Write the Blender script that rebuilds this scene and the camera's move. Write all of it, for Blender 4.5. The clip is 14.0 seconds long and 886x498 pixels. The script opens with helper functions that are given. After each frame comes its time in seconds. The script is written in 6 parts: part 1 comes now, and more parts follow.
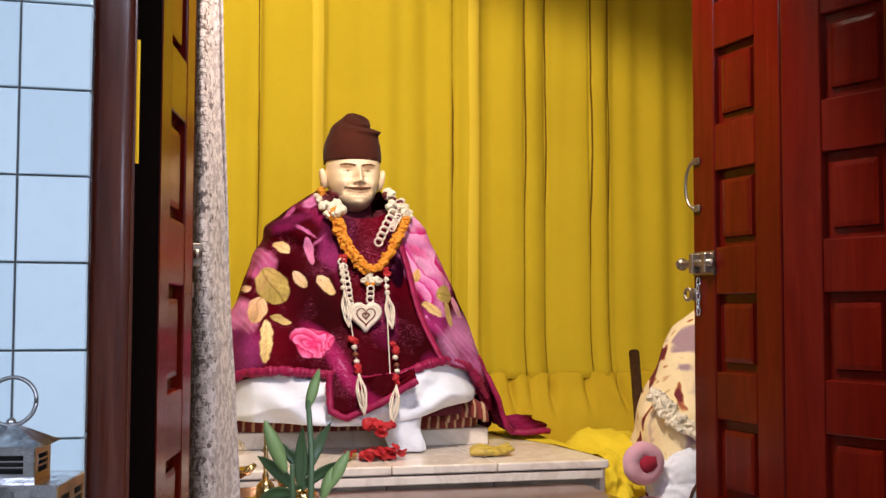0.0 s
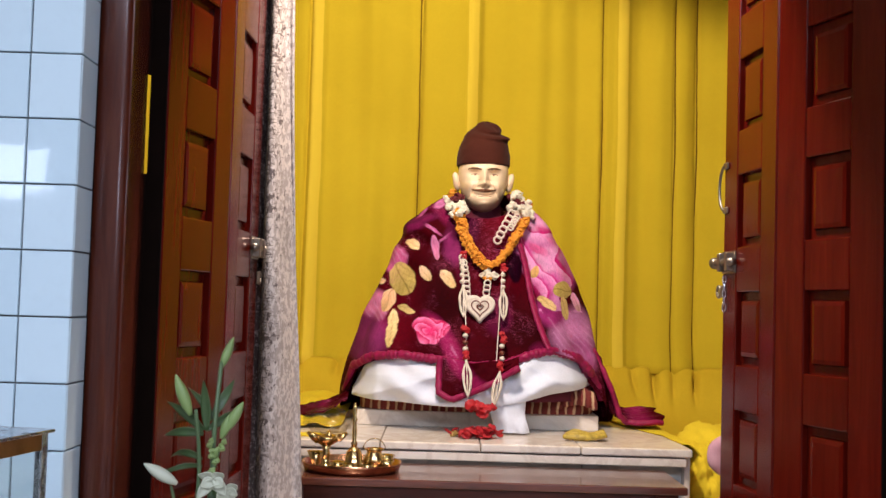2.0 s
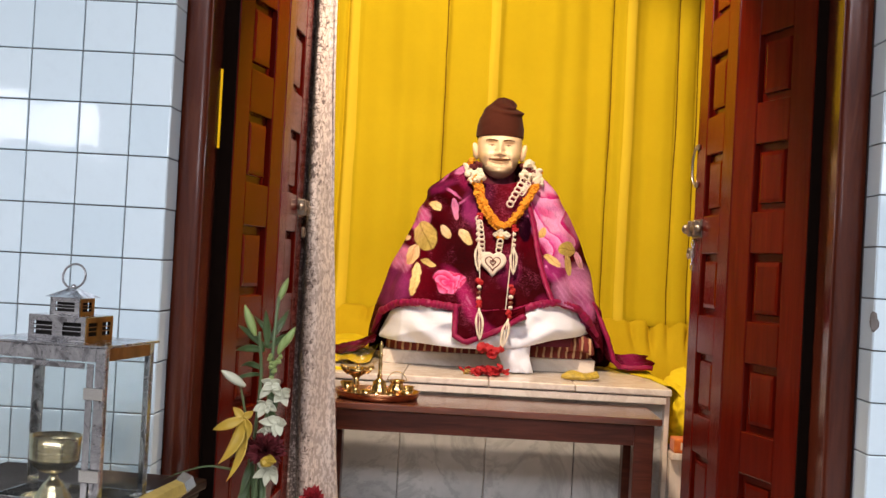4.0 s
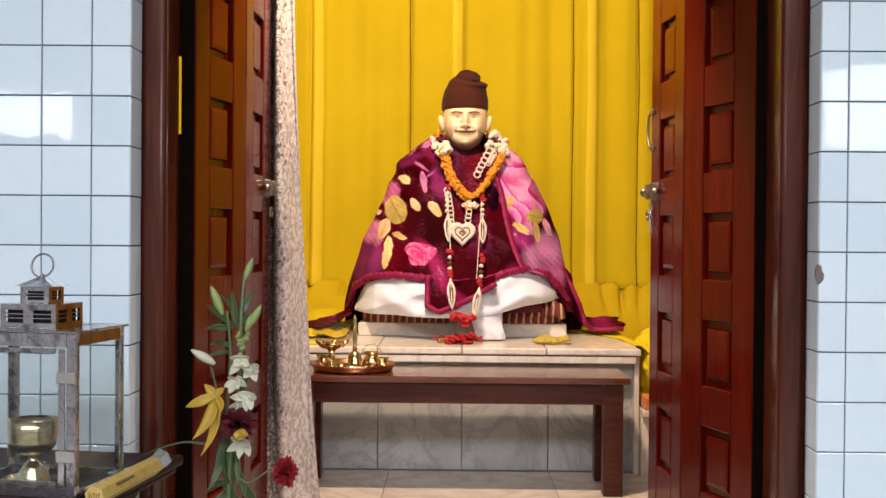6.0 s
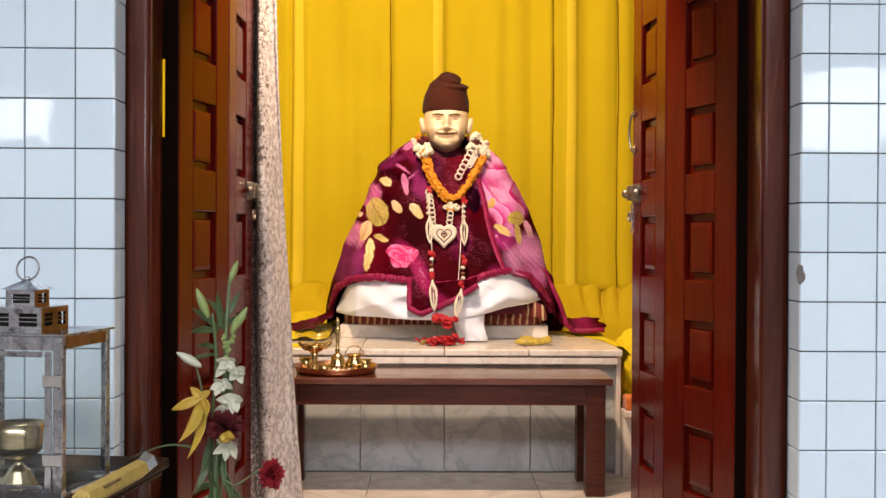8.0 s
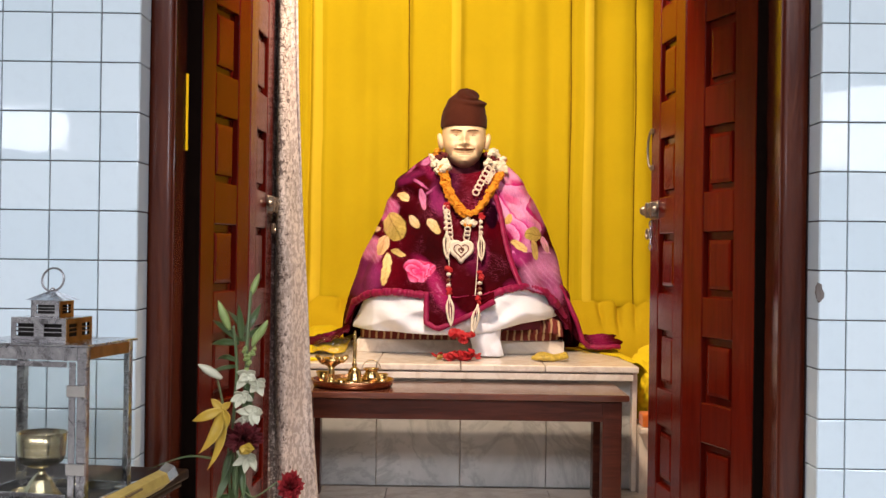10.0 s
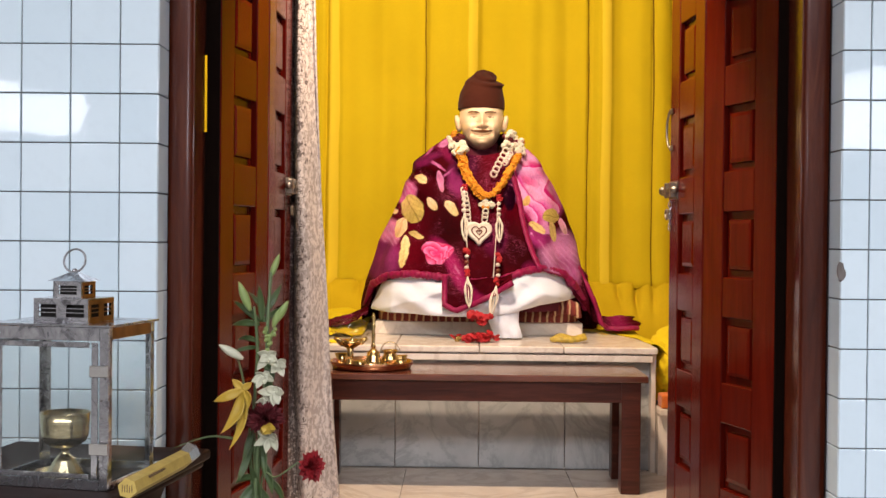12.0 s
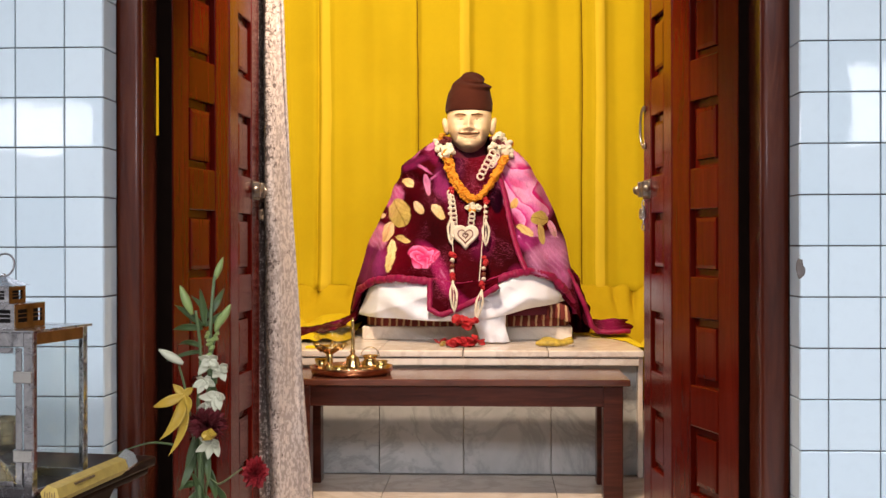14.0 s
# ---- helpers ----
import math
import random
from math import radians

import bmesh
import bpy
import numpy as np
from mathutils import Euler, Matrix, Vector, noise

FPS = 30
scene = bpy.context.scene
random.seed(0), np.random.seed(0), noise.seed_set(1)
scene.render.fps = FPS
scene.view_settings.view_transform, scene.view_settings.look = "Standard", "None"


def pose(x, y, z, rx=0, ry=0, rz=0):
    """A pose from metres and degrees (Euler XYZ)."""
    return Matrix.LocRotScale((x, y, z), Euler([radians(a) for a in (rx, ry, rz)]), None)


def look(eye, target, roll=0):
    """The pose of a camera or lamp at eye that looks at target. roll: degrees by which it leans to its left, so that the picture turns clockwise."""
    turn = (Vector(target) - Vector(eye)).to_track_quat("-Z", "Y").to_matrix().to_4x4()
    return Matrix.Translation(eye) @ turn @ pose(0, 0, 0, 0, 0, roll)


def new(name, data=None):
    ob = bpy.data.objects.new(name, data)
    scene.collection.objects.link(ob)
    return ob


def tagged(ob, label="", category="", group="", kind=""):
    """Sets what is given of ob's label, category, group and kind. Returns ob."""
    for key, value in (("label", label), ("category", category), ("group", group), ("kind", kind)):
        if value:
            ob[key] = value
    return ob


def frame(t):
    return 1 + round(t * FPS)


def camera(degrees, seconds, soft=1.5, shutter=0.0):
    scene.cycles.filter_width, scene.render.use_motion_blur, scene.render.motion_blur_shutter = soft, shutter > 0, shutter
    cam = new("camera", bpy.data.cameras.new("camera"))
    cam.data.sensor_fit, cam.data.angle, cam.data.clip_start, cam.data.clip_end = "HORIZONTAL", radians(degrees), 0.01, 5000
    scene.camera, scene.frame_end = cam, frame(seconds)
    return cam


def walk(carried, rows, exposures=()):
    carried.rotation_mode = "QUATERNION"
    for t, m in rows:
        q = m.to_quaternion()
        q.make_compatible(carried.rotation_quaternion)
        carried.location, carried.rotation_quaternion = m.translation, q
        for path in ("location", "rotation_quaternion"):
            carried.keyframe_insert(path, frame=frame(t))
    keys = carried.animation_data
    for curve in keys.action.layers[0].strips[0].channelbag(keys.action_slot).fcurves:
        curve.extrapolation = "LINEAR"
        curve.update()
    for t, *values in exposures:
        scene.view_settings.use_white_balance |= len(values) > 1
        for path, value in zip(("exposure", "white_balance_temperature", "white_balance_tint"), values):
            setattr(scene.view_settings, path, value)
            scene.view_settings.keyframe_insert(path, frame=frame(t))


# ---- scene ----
cam = camera(42.0, 14.0)
EXPOSURES = [(0.0, -0.15, 5550, 17), (2.2, -0.20, 5550, 17), (4.3, 0.0, 6450, 19), (14.0, 0.0, 6450, 19)]

PATH = [
    (0, (-0.609, -1.387, 0.994), (-0.092, 0.542, 1.105), 0.2),
    (0.5, (-0.432, -1.383, 1.006), (-0.125, 0.591, 1.106), 3.1),
    (1, (-0.287, -1.437, 0.971), (-0.107, 0.555, 1.01), 3.1),
    (1.2, (-0.271, -1.488, 0.981), (-0.168, 0.508, 1.049), 3.8),
    (1.5, (-0.229, -1.584, 0.985), (-0.163, 0.413, 1.084), 4.1),
    (2, (-0.111, -1.739, 0.981), (-0.103, 0.259, 1.083), 1.7),
    (2.2, (-0.132, -1.778, 0.996), (-0.157, 0.222, 1.018), 3.0),
    (4.3, (-0.044, -2.282, 0.97), (-0.095, -0.283, 0.999), 3.1),
    (4.5, (-0.022, -2.304, 0.972), (-0.151, -0.308, 1.013), 2.7),
    (5, (0.04, -2.325, 0.977), (-0.169, -0.336, 0.996), 1.1),
    (5.5, (0.025, -2.326, 0.981), (-0.035, -0.328, 1.042), -0.2),
    (6, (-0.016, -2.306, 0.976), (-0.031, -0.307, 0.953), 0.5),
    (6.5, (-0.026, -2.3, 0.973), (-0.01, -0.302, 0.901), 0.3),
    (7, (-0.034, -2.305, 0.975), (-0.022, -0.305, 0.943), 0.6),
    (7.5, (-0.033, -2.31, 0.975), (-0.018, -0.31, 0.952), 0.4),
    (8, (-0.031, -2.314, 0.975), (-0.007, -0.314, 0.956), 0.3),
    (10.5, (-0.047, -2.331, 0.972), (-0.052, -0.331, 0.982), 0.8),
    (11, (-0.049, -2.333, 0.969), (-0.057, -0.333, 0.969), 0.4),
    (11.5, (-0.05, -2.329, 0.966), (-0.067, -0.329, 0.946), 0.5),
    (12, (-0.051, -2.326, 0.966), (-0.078, -0.327, 0.946), 0.6),
    (12.5, (-0.058, -2.326, 0.97), (-0.127, -0.328, 0.971), 0.6),
    (13, (-0.031, -2.32, 0.968), (-0.039, -0.321, 0.968), -0.3),
    (13.5, (0.048, -2.291, 0.957), (0.009, -0.291, 0.954), 0.9),
    (14, (0.118, -2.278, 0.953), (0.032, -0.28, 0.946), -0.1),
]
walk(cam, [(t, look(eye, target, roll)) for t, eye, target, roll in PATH], EXPOSURES)
# ---------------------------------------------------------------- light
world = bpy.data.worlds.new("sky")
scene.world = world
world.use_nodes = True
wn = world.node_tree.nodes
sky = wn.new("ShaderNodeTexSky")
sky.sky_type = "NISHITA"
sky.sun_disc = False
sky.sun_elevation = radians(50)
sky.sun_rotation = radians(200)
world.node_tree.links.new(sky.outputs[0], wn["Background"].inputs[0])
wn["Background"].inputs[1].default_value = 0.05


def lamp(name, kind, power, color, place, target, **more):
    data = bpy.data.lights.new(name, kind)
    data.energy, data.color = power, color
    for key, value in more.items():
        if key == "size":
            data.size = value
        elif key == "size_y":
            data.shape, data.size_y = "RECTANGLE", value
        elif key == "spot":
            data.spot_size, data.spot_blend = radians(value), 0.22
        elif key == "soft":
            data.shadow_soft_size = value
    ob = new(name, data)
    ob.matrix_world = look(place, target)
    return ob


# daylight through two high windows behind the visitor
for wx, wz, ww, wh, power in ((-3.325, 1.815, 1.15, 0.31, 11), (3.25, 1.91, 1.30, 0.58, 22)):
    lamp("daylight_window", "AREA", power, (0.92, 0.96, 1.0), (wx, -5.97, wz), (wx, 0, wz), size=ww, size_y=wh)
# added daylight fill just under the ceiling, which has no opening
lamp("hall_fill", "AREA", 335, (0.92, 0.96, 1.0), (0, -3.5, 2.79), (0, -3.499, 0), size=6.0, size_y=1.3)
# warm lamp under the lintel inside the shrine, and a weak added fill further back
lamp("shrine_lamp", "SPOT", 205, (1.0, 0.81, 0.575), (-0.15, 0.55, 2.38), (-0.12, 1.62, 0.75), spot=114, soft=0.06)
lamp("shrine_fill", "AREA", 6, (1.0, 0.84, 0.60), (-0.4, 1.5, 2.55), (-0.2, 2.0, 0.6), size=0.9, size_y=0.1)


# ---------------------------------------------------------------- materials
class Mat:
    """A small helper to build node materials."""

    def __init__(self, name, rough=0.5, metal=0.0):
        self.m = bpy.data.materials.new(name)
        self.m.use_nodes = True
        self.t = self.m.node_tree
        self.b = self.t.nodes["Principled BSDF"]
        self.b.inputs["Roughness"].default_value = rough
        self.b.inputs["Metallic"].default_value = metal

    def n(self, kind, **props):
        node = self.t.nodes.new(kind)
        for key, value in props.items():
            if key == "operation":
                node.operation = value
            elif key == "blend":
                node.data_type, node.blend_type = "RGBA", value
            else:
                node.inputs[key].default_value = value
        return node

    def link(self, a, b):
        self.t.links.new(a, b)

    def coords(self, scale=(1, 1, 1), per_object=True):
        tc = self.t.nodes.new("ShaderNodeTexCoord")
        mp = self.t.nodes.new("ShaderNodeMapping")
        mp.inputs["Scale"].default_value = scale
        self.link(tc.outputs["Object"], mp.inputs[0])
        if not per_object:
            return mp.outputs[0]
        info = self.t.nodes.new("ShaderNodeObjectInfo")
        mul = self.n("ShaderNodeVectorMath", operation="SCALE")
        comb = self.t.nodes.new("ShaderNodeCombineXYZ")
        for k in range(3):
            self.link(info.outputs["Random"], comb.inputs[k])
        self.link(comb.outputs[0], mul.inputs[0])
        mul.inputs["Scale"].default_value = 37.0
        add = self.n("ShaderNodeVectorMath", operation="ADD")
        self.link(mp.outputs[0], add.inputs[0])
        self.link(mul.outputs[0], add.inputs[1])
        return add.outputs[0]

    def noise(self, vec, scale, detail=4, rough=0.55, distort=0.0):
        nz = self.n("ShaderNodeTexNoise", Scale=scale, Detail=detail, Roughness=rough, Distortion=distort)
        self.link(vec, nz.inputs["Vector"])
        return nz.outputs[0]

    def ramp(self, fac, stops):
        r = self.t.nodes.new("ShaderNodeValToRGB")
        r.color_ramp.elements[0].position, r.color_ramp.elements[1].position = stops[0][0], stops[-1][0]
        while len(r.color_ramp.elements) < len(stops):
            r.color_ramp.elements.new(0.5)
        for e, (p, c) in zip(r.color_ramp.elements, stops):
            e.position = p
            e.color = (*c, 1) if isinstance(c, tuple) else (c, c, c, 1)
        self.link(fac, r.inputs[0])
        return r.outputs[0]

    def mix(self, fac, a, b, blend="MIX"):
        x = self.n("ShaderNodeMix", blend=blend)
        for sock, v in ((x.inputs[0], fac), (x.inputs[6], a), (x.inputs[7], b)):
            if isinstance(v, (int, float)):
                sock.default_value = v
            elif isinstance(v, tuple):
                sock.default_value = (*v, 1)
            else:
                self.link(v, sock)
        return x.outputs[2]

    def color(self, c):
        if isinstance(c, tuple):
            self.b.inputs["Base Color"].default_value = (*c, 1)
        else:
            self.link(c, self.b.inputs["Base Color"])
        return self

    def rough(self, sock):
        self.link(sock, self.b.inputs["Roughness"])

    def bump(self, fac, strength=0.3, dist=0.002):
        bp = self.n("ShaderNodeBump", Strength=strength, Distance=dist)
        self.link(fac, bp.inputs["Height"])
        self.link(bp.outputs[0], self.b.inputs["Normal"])
        return self

    def put(self, **inputs):
        for key, value in inputs.items():
            self.b.inputs[key.replace("_", " ")].default_value = value
        return self


def wood(name, dark, mid, light, rough, coat, along=(14, 14, 1.2), gloss=0.0):
    m = Mat(name, rough)
    v = m.coords(along)
    g = m.noise(v, 3.0, 7, 0.62, 1.6)
    big = m.noise(m.coords((2, 2, 0.8)), 1.7, 3)
    c = m.ramp(g, [(0.3, dark), (0.52, mid), (0.72, light)])
    c = m.mix(0.55, c, m.ramp(big, [(0.3, 0.55), (0.7, 1.0)]), "MULTIPLY")
    m.color(c).bump(g, 0.12, 0.001).put(Coat_Weight=coat, Coat_Roughness=0.12, Specular_IOR_Level=gloss or 0.2)
    m.rough(m.ramp(big, [(0.3, rough * 0.75), (0.7, min(1.0, rough * 1.3))]))
    return m.m


def cloth(name, c1, c2, scale=260.0, rough=0.85, sheen=0.3, blotch=3.0):
    m = Mat(name, rough)
    v = m.coords()
    fine = m.noise(v, scale, 3)
    big = m.noise(v, blotch, 4)
    m.color(m.mix(0.25, m.ramp(big, [(0.3, c1), (0.7, c2)]), m.ramp(fine, [(0.35, 0.6), (0.65, 1.0)]), "MULTIPLY"))
    m.bump(fine, 0.15, 0.001).put(Sheen_Weight=sheen, Sheen_Roughness=0.4, Specular_IOR_Level=0.15)
    return m.m


def marble(name, base, tint, vein, amount, rough=0.22):
    m = Mat(name, rough)
    v = m.coords((1, 1, 1))
    big = m.noise(v, 4.0, 5, 0.6, 0.8)
    vn = m.noise(v, 2.6, 8, 0.62, 2.4)
    lines = m.ramp(vn, [(0.44, 0.0), (0.5, 1.0), (0.56, 0.0)])
    c = m.ramp(big, [(0.32, base), (0.68, tint)])
    fac = m.n("ShaderNodeMath", operation="MULTIPLY")
    m.link(lines, fac.inputs[0])
    fac.inputs[1].default_value = amount
    dirt = m.noise(v, 17, 5)
    c = m.mix(fac.outputs[0], c, vein)
    c = m.mix(0.3, c, m.ramp(dirt, [(0.3, 0.75), (0.6, 1.0)]), "MULTIPLY")
    m.color(c).bump(dirt, 0.04, 0.001)
    return m.m


def metal(name, c, rough, stain=(0.3, 0.3, 0.3), amount=0.3, bump=0.05):
    m = Mat(name, rough, 1.0)
    v = m.coords()
    nz = m.noise(v, 22, 5)
    m.color(m.mix(m.ramp(nz, [(0.45, 0.0), (0.75, amount)]), c, stain))
    m.rough(m.ramp(m.noise(v, 60, 4), [(0.3, rough * 0.92), (0.7, min(1.0, rough * 1.1))]))
    m.bump(nz, bump, 0.002)
    return m.m


def plain(name, c, rough=0.5, vary=0.8, scale=40.0, **more):
    m = Mat(name, rough)
    nz = m.noise(m.coords(), scale, 4)
    m.color(m.mix(0.6, c, m.ramp(nz, [(0.3, vary), (0.7, 1.0)]), "MULTIPLY"))
    m.bump(nz, 0.1, 0.001).put(**more)
    return m.m


def make_tile_material():
    m = Mat("glazed_tile", 0.1)
    v = m.coords()
    info = m.t.nodes.new("ShaderNodeObjectInfo")
    wavy = m.noise(v, 14, 2)
    stain = m.noise(v, 45, 5)
    c = m.ramp(info.outputs["Random"], [(0.0, (0.560, 0.680, 0.745)), (1.0, (0.620, 0.730, 0.785))])
    c = m.mix(0.14, c, m.ramp(stain, [(0.25, 0.78), (0.5, 1.0)]), "MULTIPLY")
    m.color(c).bump(wavy, 0.07, 0.004)
    m.rough(m.ramp(stain, [(0.3, 0.06), (0.6, 0.02)]))
    return m.m


def make_silver_material():
    m = Mat("silver_brocade", 0.5)
    v = m.coords((1, 1, 0.45), per_object=False)
    specks = m.noise(v, 130, 3, 0.7)
    broad = m.noise(v, 16, 3)
    mask = m.ramp(specks, [(0.46, 0.0), (0.56, 1.0)])
    c = m.mix(mask, (0.34, 0.28, 0.245), (0.60, 0.515, 0.455))
    # dark woven dashes, denser towards the left and thinning to the right
    dashes = m.noise(m.coords((1, 1, 0.55), per_object=False), 120, 2, 0.6)
    sep = m.t.nodes.new("ShaderNodeSeparateXYZ")
    m.link(v, sep.inputs[0])
    leftward = m.n("ShaderNodeMath", operation="MULTIPLY_ADD")
    m.link(sep.outputs[0], leftward.inputs[0])
    leftward.inputs[1].default_value, leftward.inputs[2].default_value = -3.4, -1.70
    sum_ = m.n("ShaderNodeMath", operation="ADD")
    m.link(dashes, sum_.inputs[0])
    m.link(leftward.outputs[0], sum_.inputs[1])
    c = m.mix(m.ramp(sum_.outputs[0], [(0.50, 0.0), (0.53, 0.95)]), c, (0.095, 0.066, 0.055))
    cross = m.noise(m.coords((0.5, 0.5, 2.6), per_object=False), 95, 2, 0.6)
    both = m.n("ShaderNodeMath", operation="ADD")
    m.link(cross, both.inputs[0])
    m.link(leftward.outputs[0], both.inputs[1])
    c = m.mix(m.ramp(both.outputs[0], [(0.53, 0.0), (0.56, 0.85)]), c, (0.11, 0.075, 0.06))
    c = m.mix(0.5, c, m.ramp(broad, [(0.35, 0.72), (0.6, 1.0)]), "MULTIPLY")
    m.color(c)
    m.link(m.ramp(specks, [(0.5, 0.0), (0.66, 0.45)]), m.b.inputs["Metallic"])
    m.rough(m.ramp(specks, [(0.4, 0.6), (0.65, 0.28)]))
    m.bump(specks, 0.25, 0.002)
    return m.m


def make_shawl_material():
    m = Mat("printed_velvet", 0.7)
    at = m.t.nodes.new("ShaderNodeVertexColor")
    at.layer_name = "print"
    v = m.coords(per_object=False)
    strokes = m.noise(m.coords((60, 60, 14), per_object=False), 2.6, 5, 0.7, 1.0)
    pile = m.noise(v, 320, 2)
    c = m.mix(0.28, at.outputs[0], m.ramp(strokes, [(0.38, 0.15), (0.55, 1.0)]), "MULTIPLY")
    # velvet sheen put into the colour as paler brushed streaks in patches
    brushed_sheen = m.noise(m.coords((34, 34, 100), per_object=False), 1.7, 5, 0.75, 2.6)
    patches = m.noise(v, 7.0, 3)
    both = m.n("ShaderNodeMath", operation="MULTIPLY")
    m.link(m.ramp(brushed_sheen, [(0.53, 0.0), (0.60, 0.75)]), both.inputs[0])
    m.link(m.ramp(patches, [(0.48, 0.0), (0.62, 1.0)]), both.inputs[1])
    c = m.mix(both.outputs[0], c, (0.44, 0.085, 0.18))
    m.color(c).bump(pile, 0.25, 0.001)
    m.put(Sheen_Weight=0.0, Specular_IOR_Level=0.03)
    return m.m


def make_glass(name, rough=0.02, tint=(0.93, 0.96, 0.95)):
    m = Mat(name, rough)
    tr = m.t.nodes.new("ShaderNodeBsdfTransparent")
    tr.inputs[0].default_value = (*tint, 1)
    gl = m.t.nodes.new("ShaderNodeBsdfGlossy")
    gl.inputs["Roughness"].default_value = rough
    mx = m.t.nodes.new("ShaderNodeMixShader")
    mx.inputs[0].default_value = 0.05
    m.link(tr.outputs[0], mx.inputs[1])
    m.link(gl.outputs[0], mx.inputs[2])
    m.link(mx.outputs[0], m.t.nodes["Material Output"].inputs[0])
    return m.m


def make_mat_material():
    """Woven seat mat: maroon with ochre and cream upright stripes."""
    m = Mat("striped_mat", 0.9)
    v = m.coords(per_object=False)
    sep = m.t.nodes.new("ShaderNodeSeparateXYZ")
    m.link(v, sep.inputs[0])
    nz = m.noise(v, 30, 3)
    w = m.n("ShaderNodeMath", operation="MULTIPLY_ADD")
    m.link(sep.outputs[0], w.inputs[0])
    w.inputs[1].default_value = 38.0
    less = m.n("ShaderNodeMath", operation="MULTIPLY")
    m.link(nz, less.inputs[0])
    less.inputs[1].default_value = 0.5
    m.link(less.outputs[0], w.inputs[2])
    fr = m.n("ShaderNodeMath", operation="FRACT")
    m.link(w.outputs[0], fr.inputs[0])
    c = m.ramp(fr.outputs[0], [(0.0, (0.16, 0.02, 0.015)), (0.45, (0.20, 0.03, 0.02)), (0.5, (0.50, 0.30, 0.16)),
                               (0.72, (0.55, 0.36, 0.2)), (0.78, (0.15, 0.02, 0.015))])
    m.color(c).bump(m.noise(v, 240, 2), 0.4, 0.001)
    return m.m


M_TILE = make_tile_material()
M_GROUT = plain("grout", (0.13, 0.125, 0.12), 0.9)
M_PLASTER = plain("plaster", (0.62, 0.60, 0.55), 0.85, 0.85, 6)
M_DARKWALL = plain("hall_wall", (0.30, 0.29, 0.27), 0.85, 0.8, 4)
M_DOOR = wood("varnished_teak", (0.058, 0.0027, 0.0008), (0.078, 0.0041, 0.0012), (0.098, 0.0066, 0.0019), 0.20, 0.10, (9, 9, 0.9), gloss=0.10)
M_JAMB = wood("jamb_wood", (0.050, 0.0095, 0.0043), (0.080, 0.0160, 0.0072), (0.112, 0.028, 0.012), 0.18, 0.40, (10, 10, 0.8), gloss=0.3)
M_GAP_SHADE = plain("rebate_shade", (0.006, 0.003, 0.002), 0.95, 0.6, 30, Specular_IOR_Level=0.03)
M_BENCH = wood("bench_wood", (0.036, 0.008, 0.005), (0.066, 0.0155, 0.009), (0.10, 0.027, 0.015), 0.34, 0.12, (1.2, 14, 14))
# the bench's wood again, glossier, with the top's reflected light in its colour
M_BENCH_LIT = wood("bench_wood_lit", (0.07, 0.018, 0.010), (0.12, 0.034, 0.019), (0.18, 0.060, 0.034), 0.20, 0.5, (1.2, 14, 14), gloss=0.5)
M_SHELF = wood("shelf_wood", (0.010, 0.004, 0.003), (0.018, 0.007, 0.005), (0.035, 0.013, 0.009), 0.5, 0.0, (2, 14, 14), gloss=0.08)
M_STAFF = wood("staff_wood", (0.03, 0.012, 0.006), (0.06, 0.025, 0.012), (0.10, 0.04, 0.02), 0.5, 0.0)


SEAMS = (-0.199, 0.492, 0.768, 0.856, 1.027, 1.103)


def make_drape_material():
    """Mustard cloth in panels: doubled, paler hems and dark stitched joins."""
    m = Mat("yellow_drape", 0.9)
    v = m.coords(per_object=False)
    big, fine = m.noise(v, 2.0, 4), m.noise(v, 420, 3)
    sep = m.t.nodes.new("ShaderNodeSeparateXYZ")
    m.link(v, sep.inputs[0])
    sway = m.n("ShaderNodeMath", operation="MULTIPLY_ADD")
    m.link(m.noise(m.coords((0.3, 0.3, 1.0), per_object=False), 1.6, 2), sway.inputs[0])
    sway.inputs[1].default_value = 0.03
    m.link(sep.outputs[0], sway.inputs[2])

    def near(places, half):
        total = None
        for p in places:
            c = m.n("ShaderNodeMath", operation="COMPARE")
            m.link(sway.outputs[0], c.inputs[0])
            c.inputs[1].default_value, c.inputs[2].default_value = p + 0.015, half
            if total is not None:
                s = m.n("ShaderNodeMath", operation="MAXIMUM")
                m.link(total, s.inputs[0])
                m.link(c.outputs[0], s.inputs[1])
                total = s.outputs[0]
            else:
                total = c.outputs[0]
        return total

    c = m.mix(0.25, m.ramp(big, [(0.3, (0.58, 0.415, 0.004)), (0.7, (0.66, 0.475, 0.007))]), m.ramp(fine, [(0.35, 0.6), (0.65, 1.0)]), "MULTIPLY")
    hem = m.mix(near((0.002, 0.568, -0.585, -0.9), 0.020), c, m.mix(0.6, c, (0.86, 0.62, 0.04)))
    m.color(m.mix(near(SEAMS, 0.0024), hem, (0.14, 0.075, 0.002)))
    m.bump(fine, 0.15, 0.001).put(Specular_IOR_Level=0.15)
    return m.m


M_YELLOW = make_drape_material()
M_YELLOW_B = cloth("yellow_sheet", (0.72, 0.53, 0.006), (0.80, 0.60, 0.014), 380, 0.9, 0.0, 5.0)
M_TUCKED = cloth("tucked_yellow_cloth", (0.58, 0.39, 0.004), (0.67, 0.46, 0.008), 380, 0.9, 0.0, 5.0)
M_SILVER = make_silver_material()
M_SHAWL = make_shawl_material()
M_PIPING = plain("satin_piping", (0.32, 0.009, 0.070), 0.5, 0.35, 60, Specular_IOR_Level=0.25)
M_WHITE = cloth("white_cotton", (0.73, 0.75, 0.84), (0.81, 0.83, 0.90), 300, 0.9, 0.2, 9)
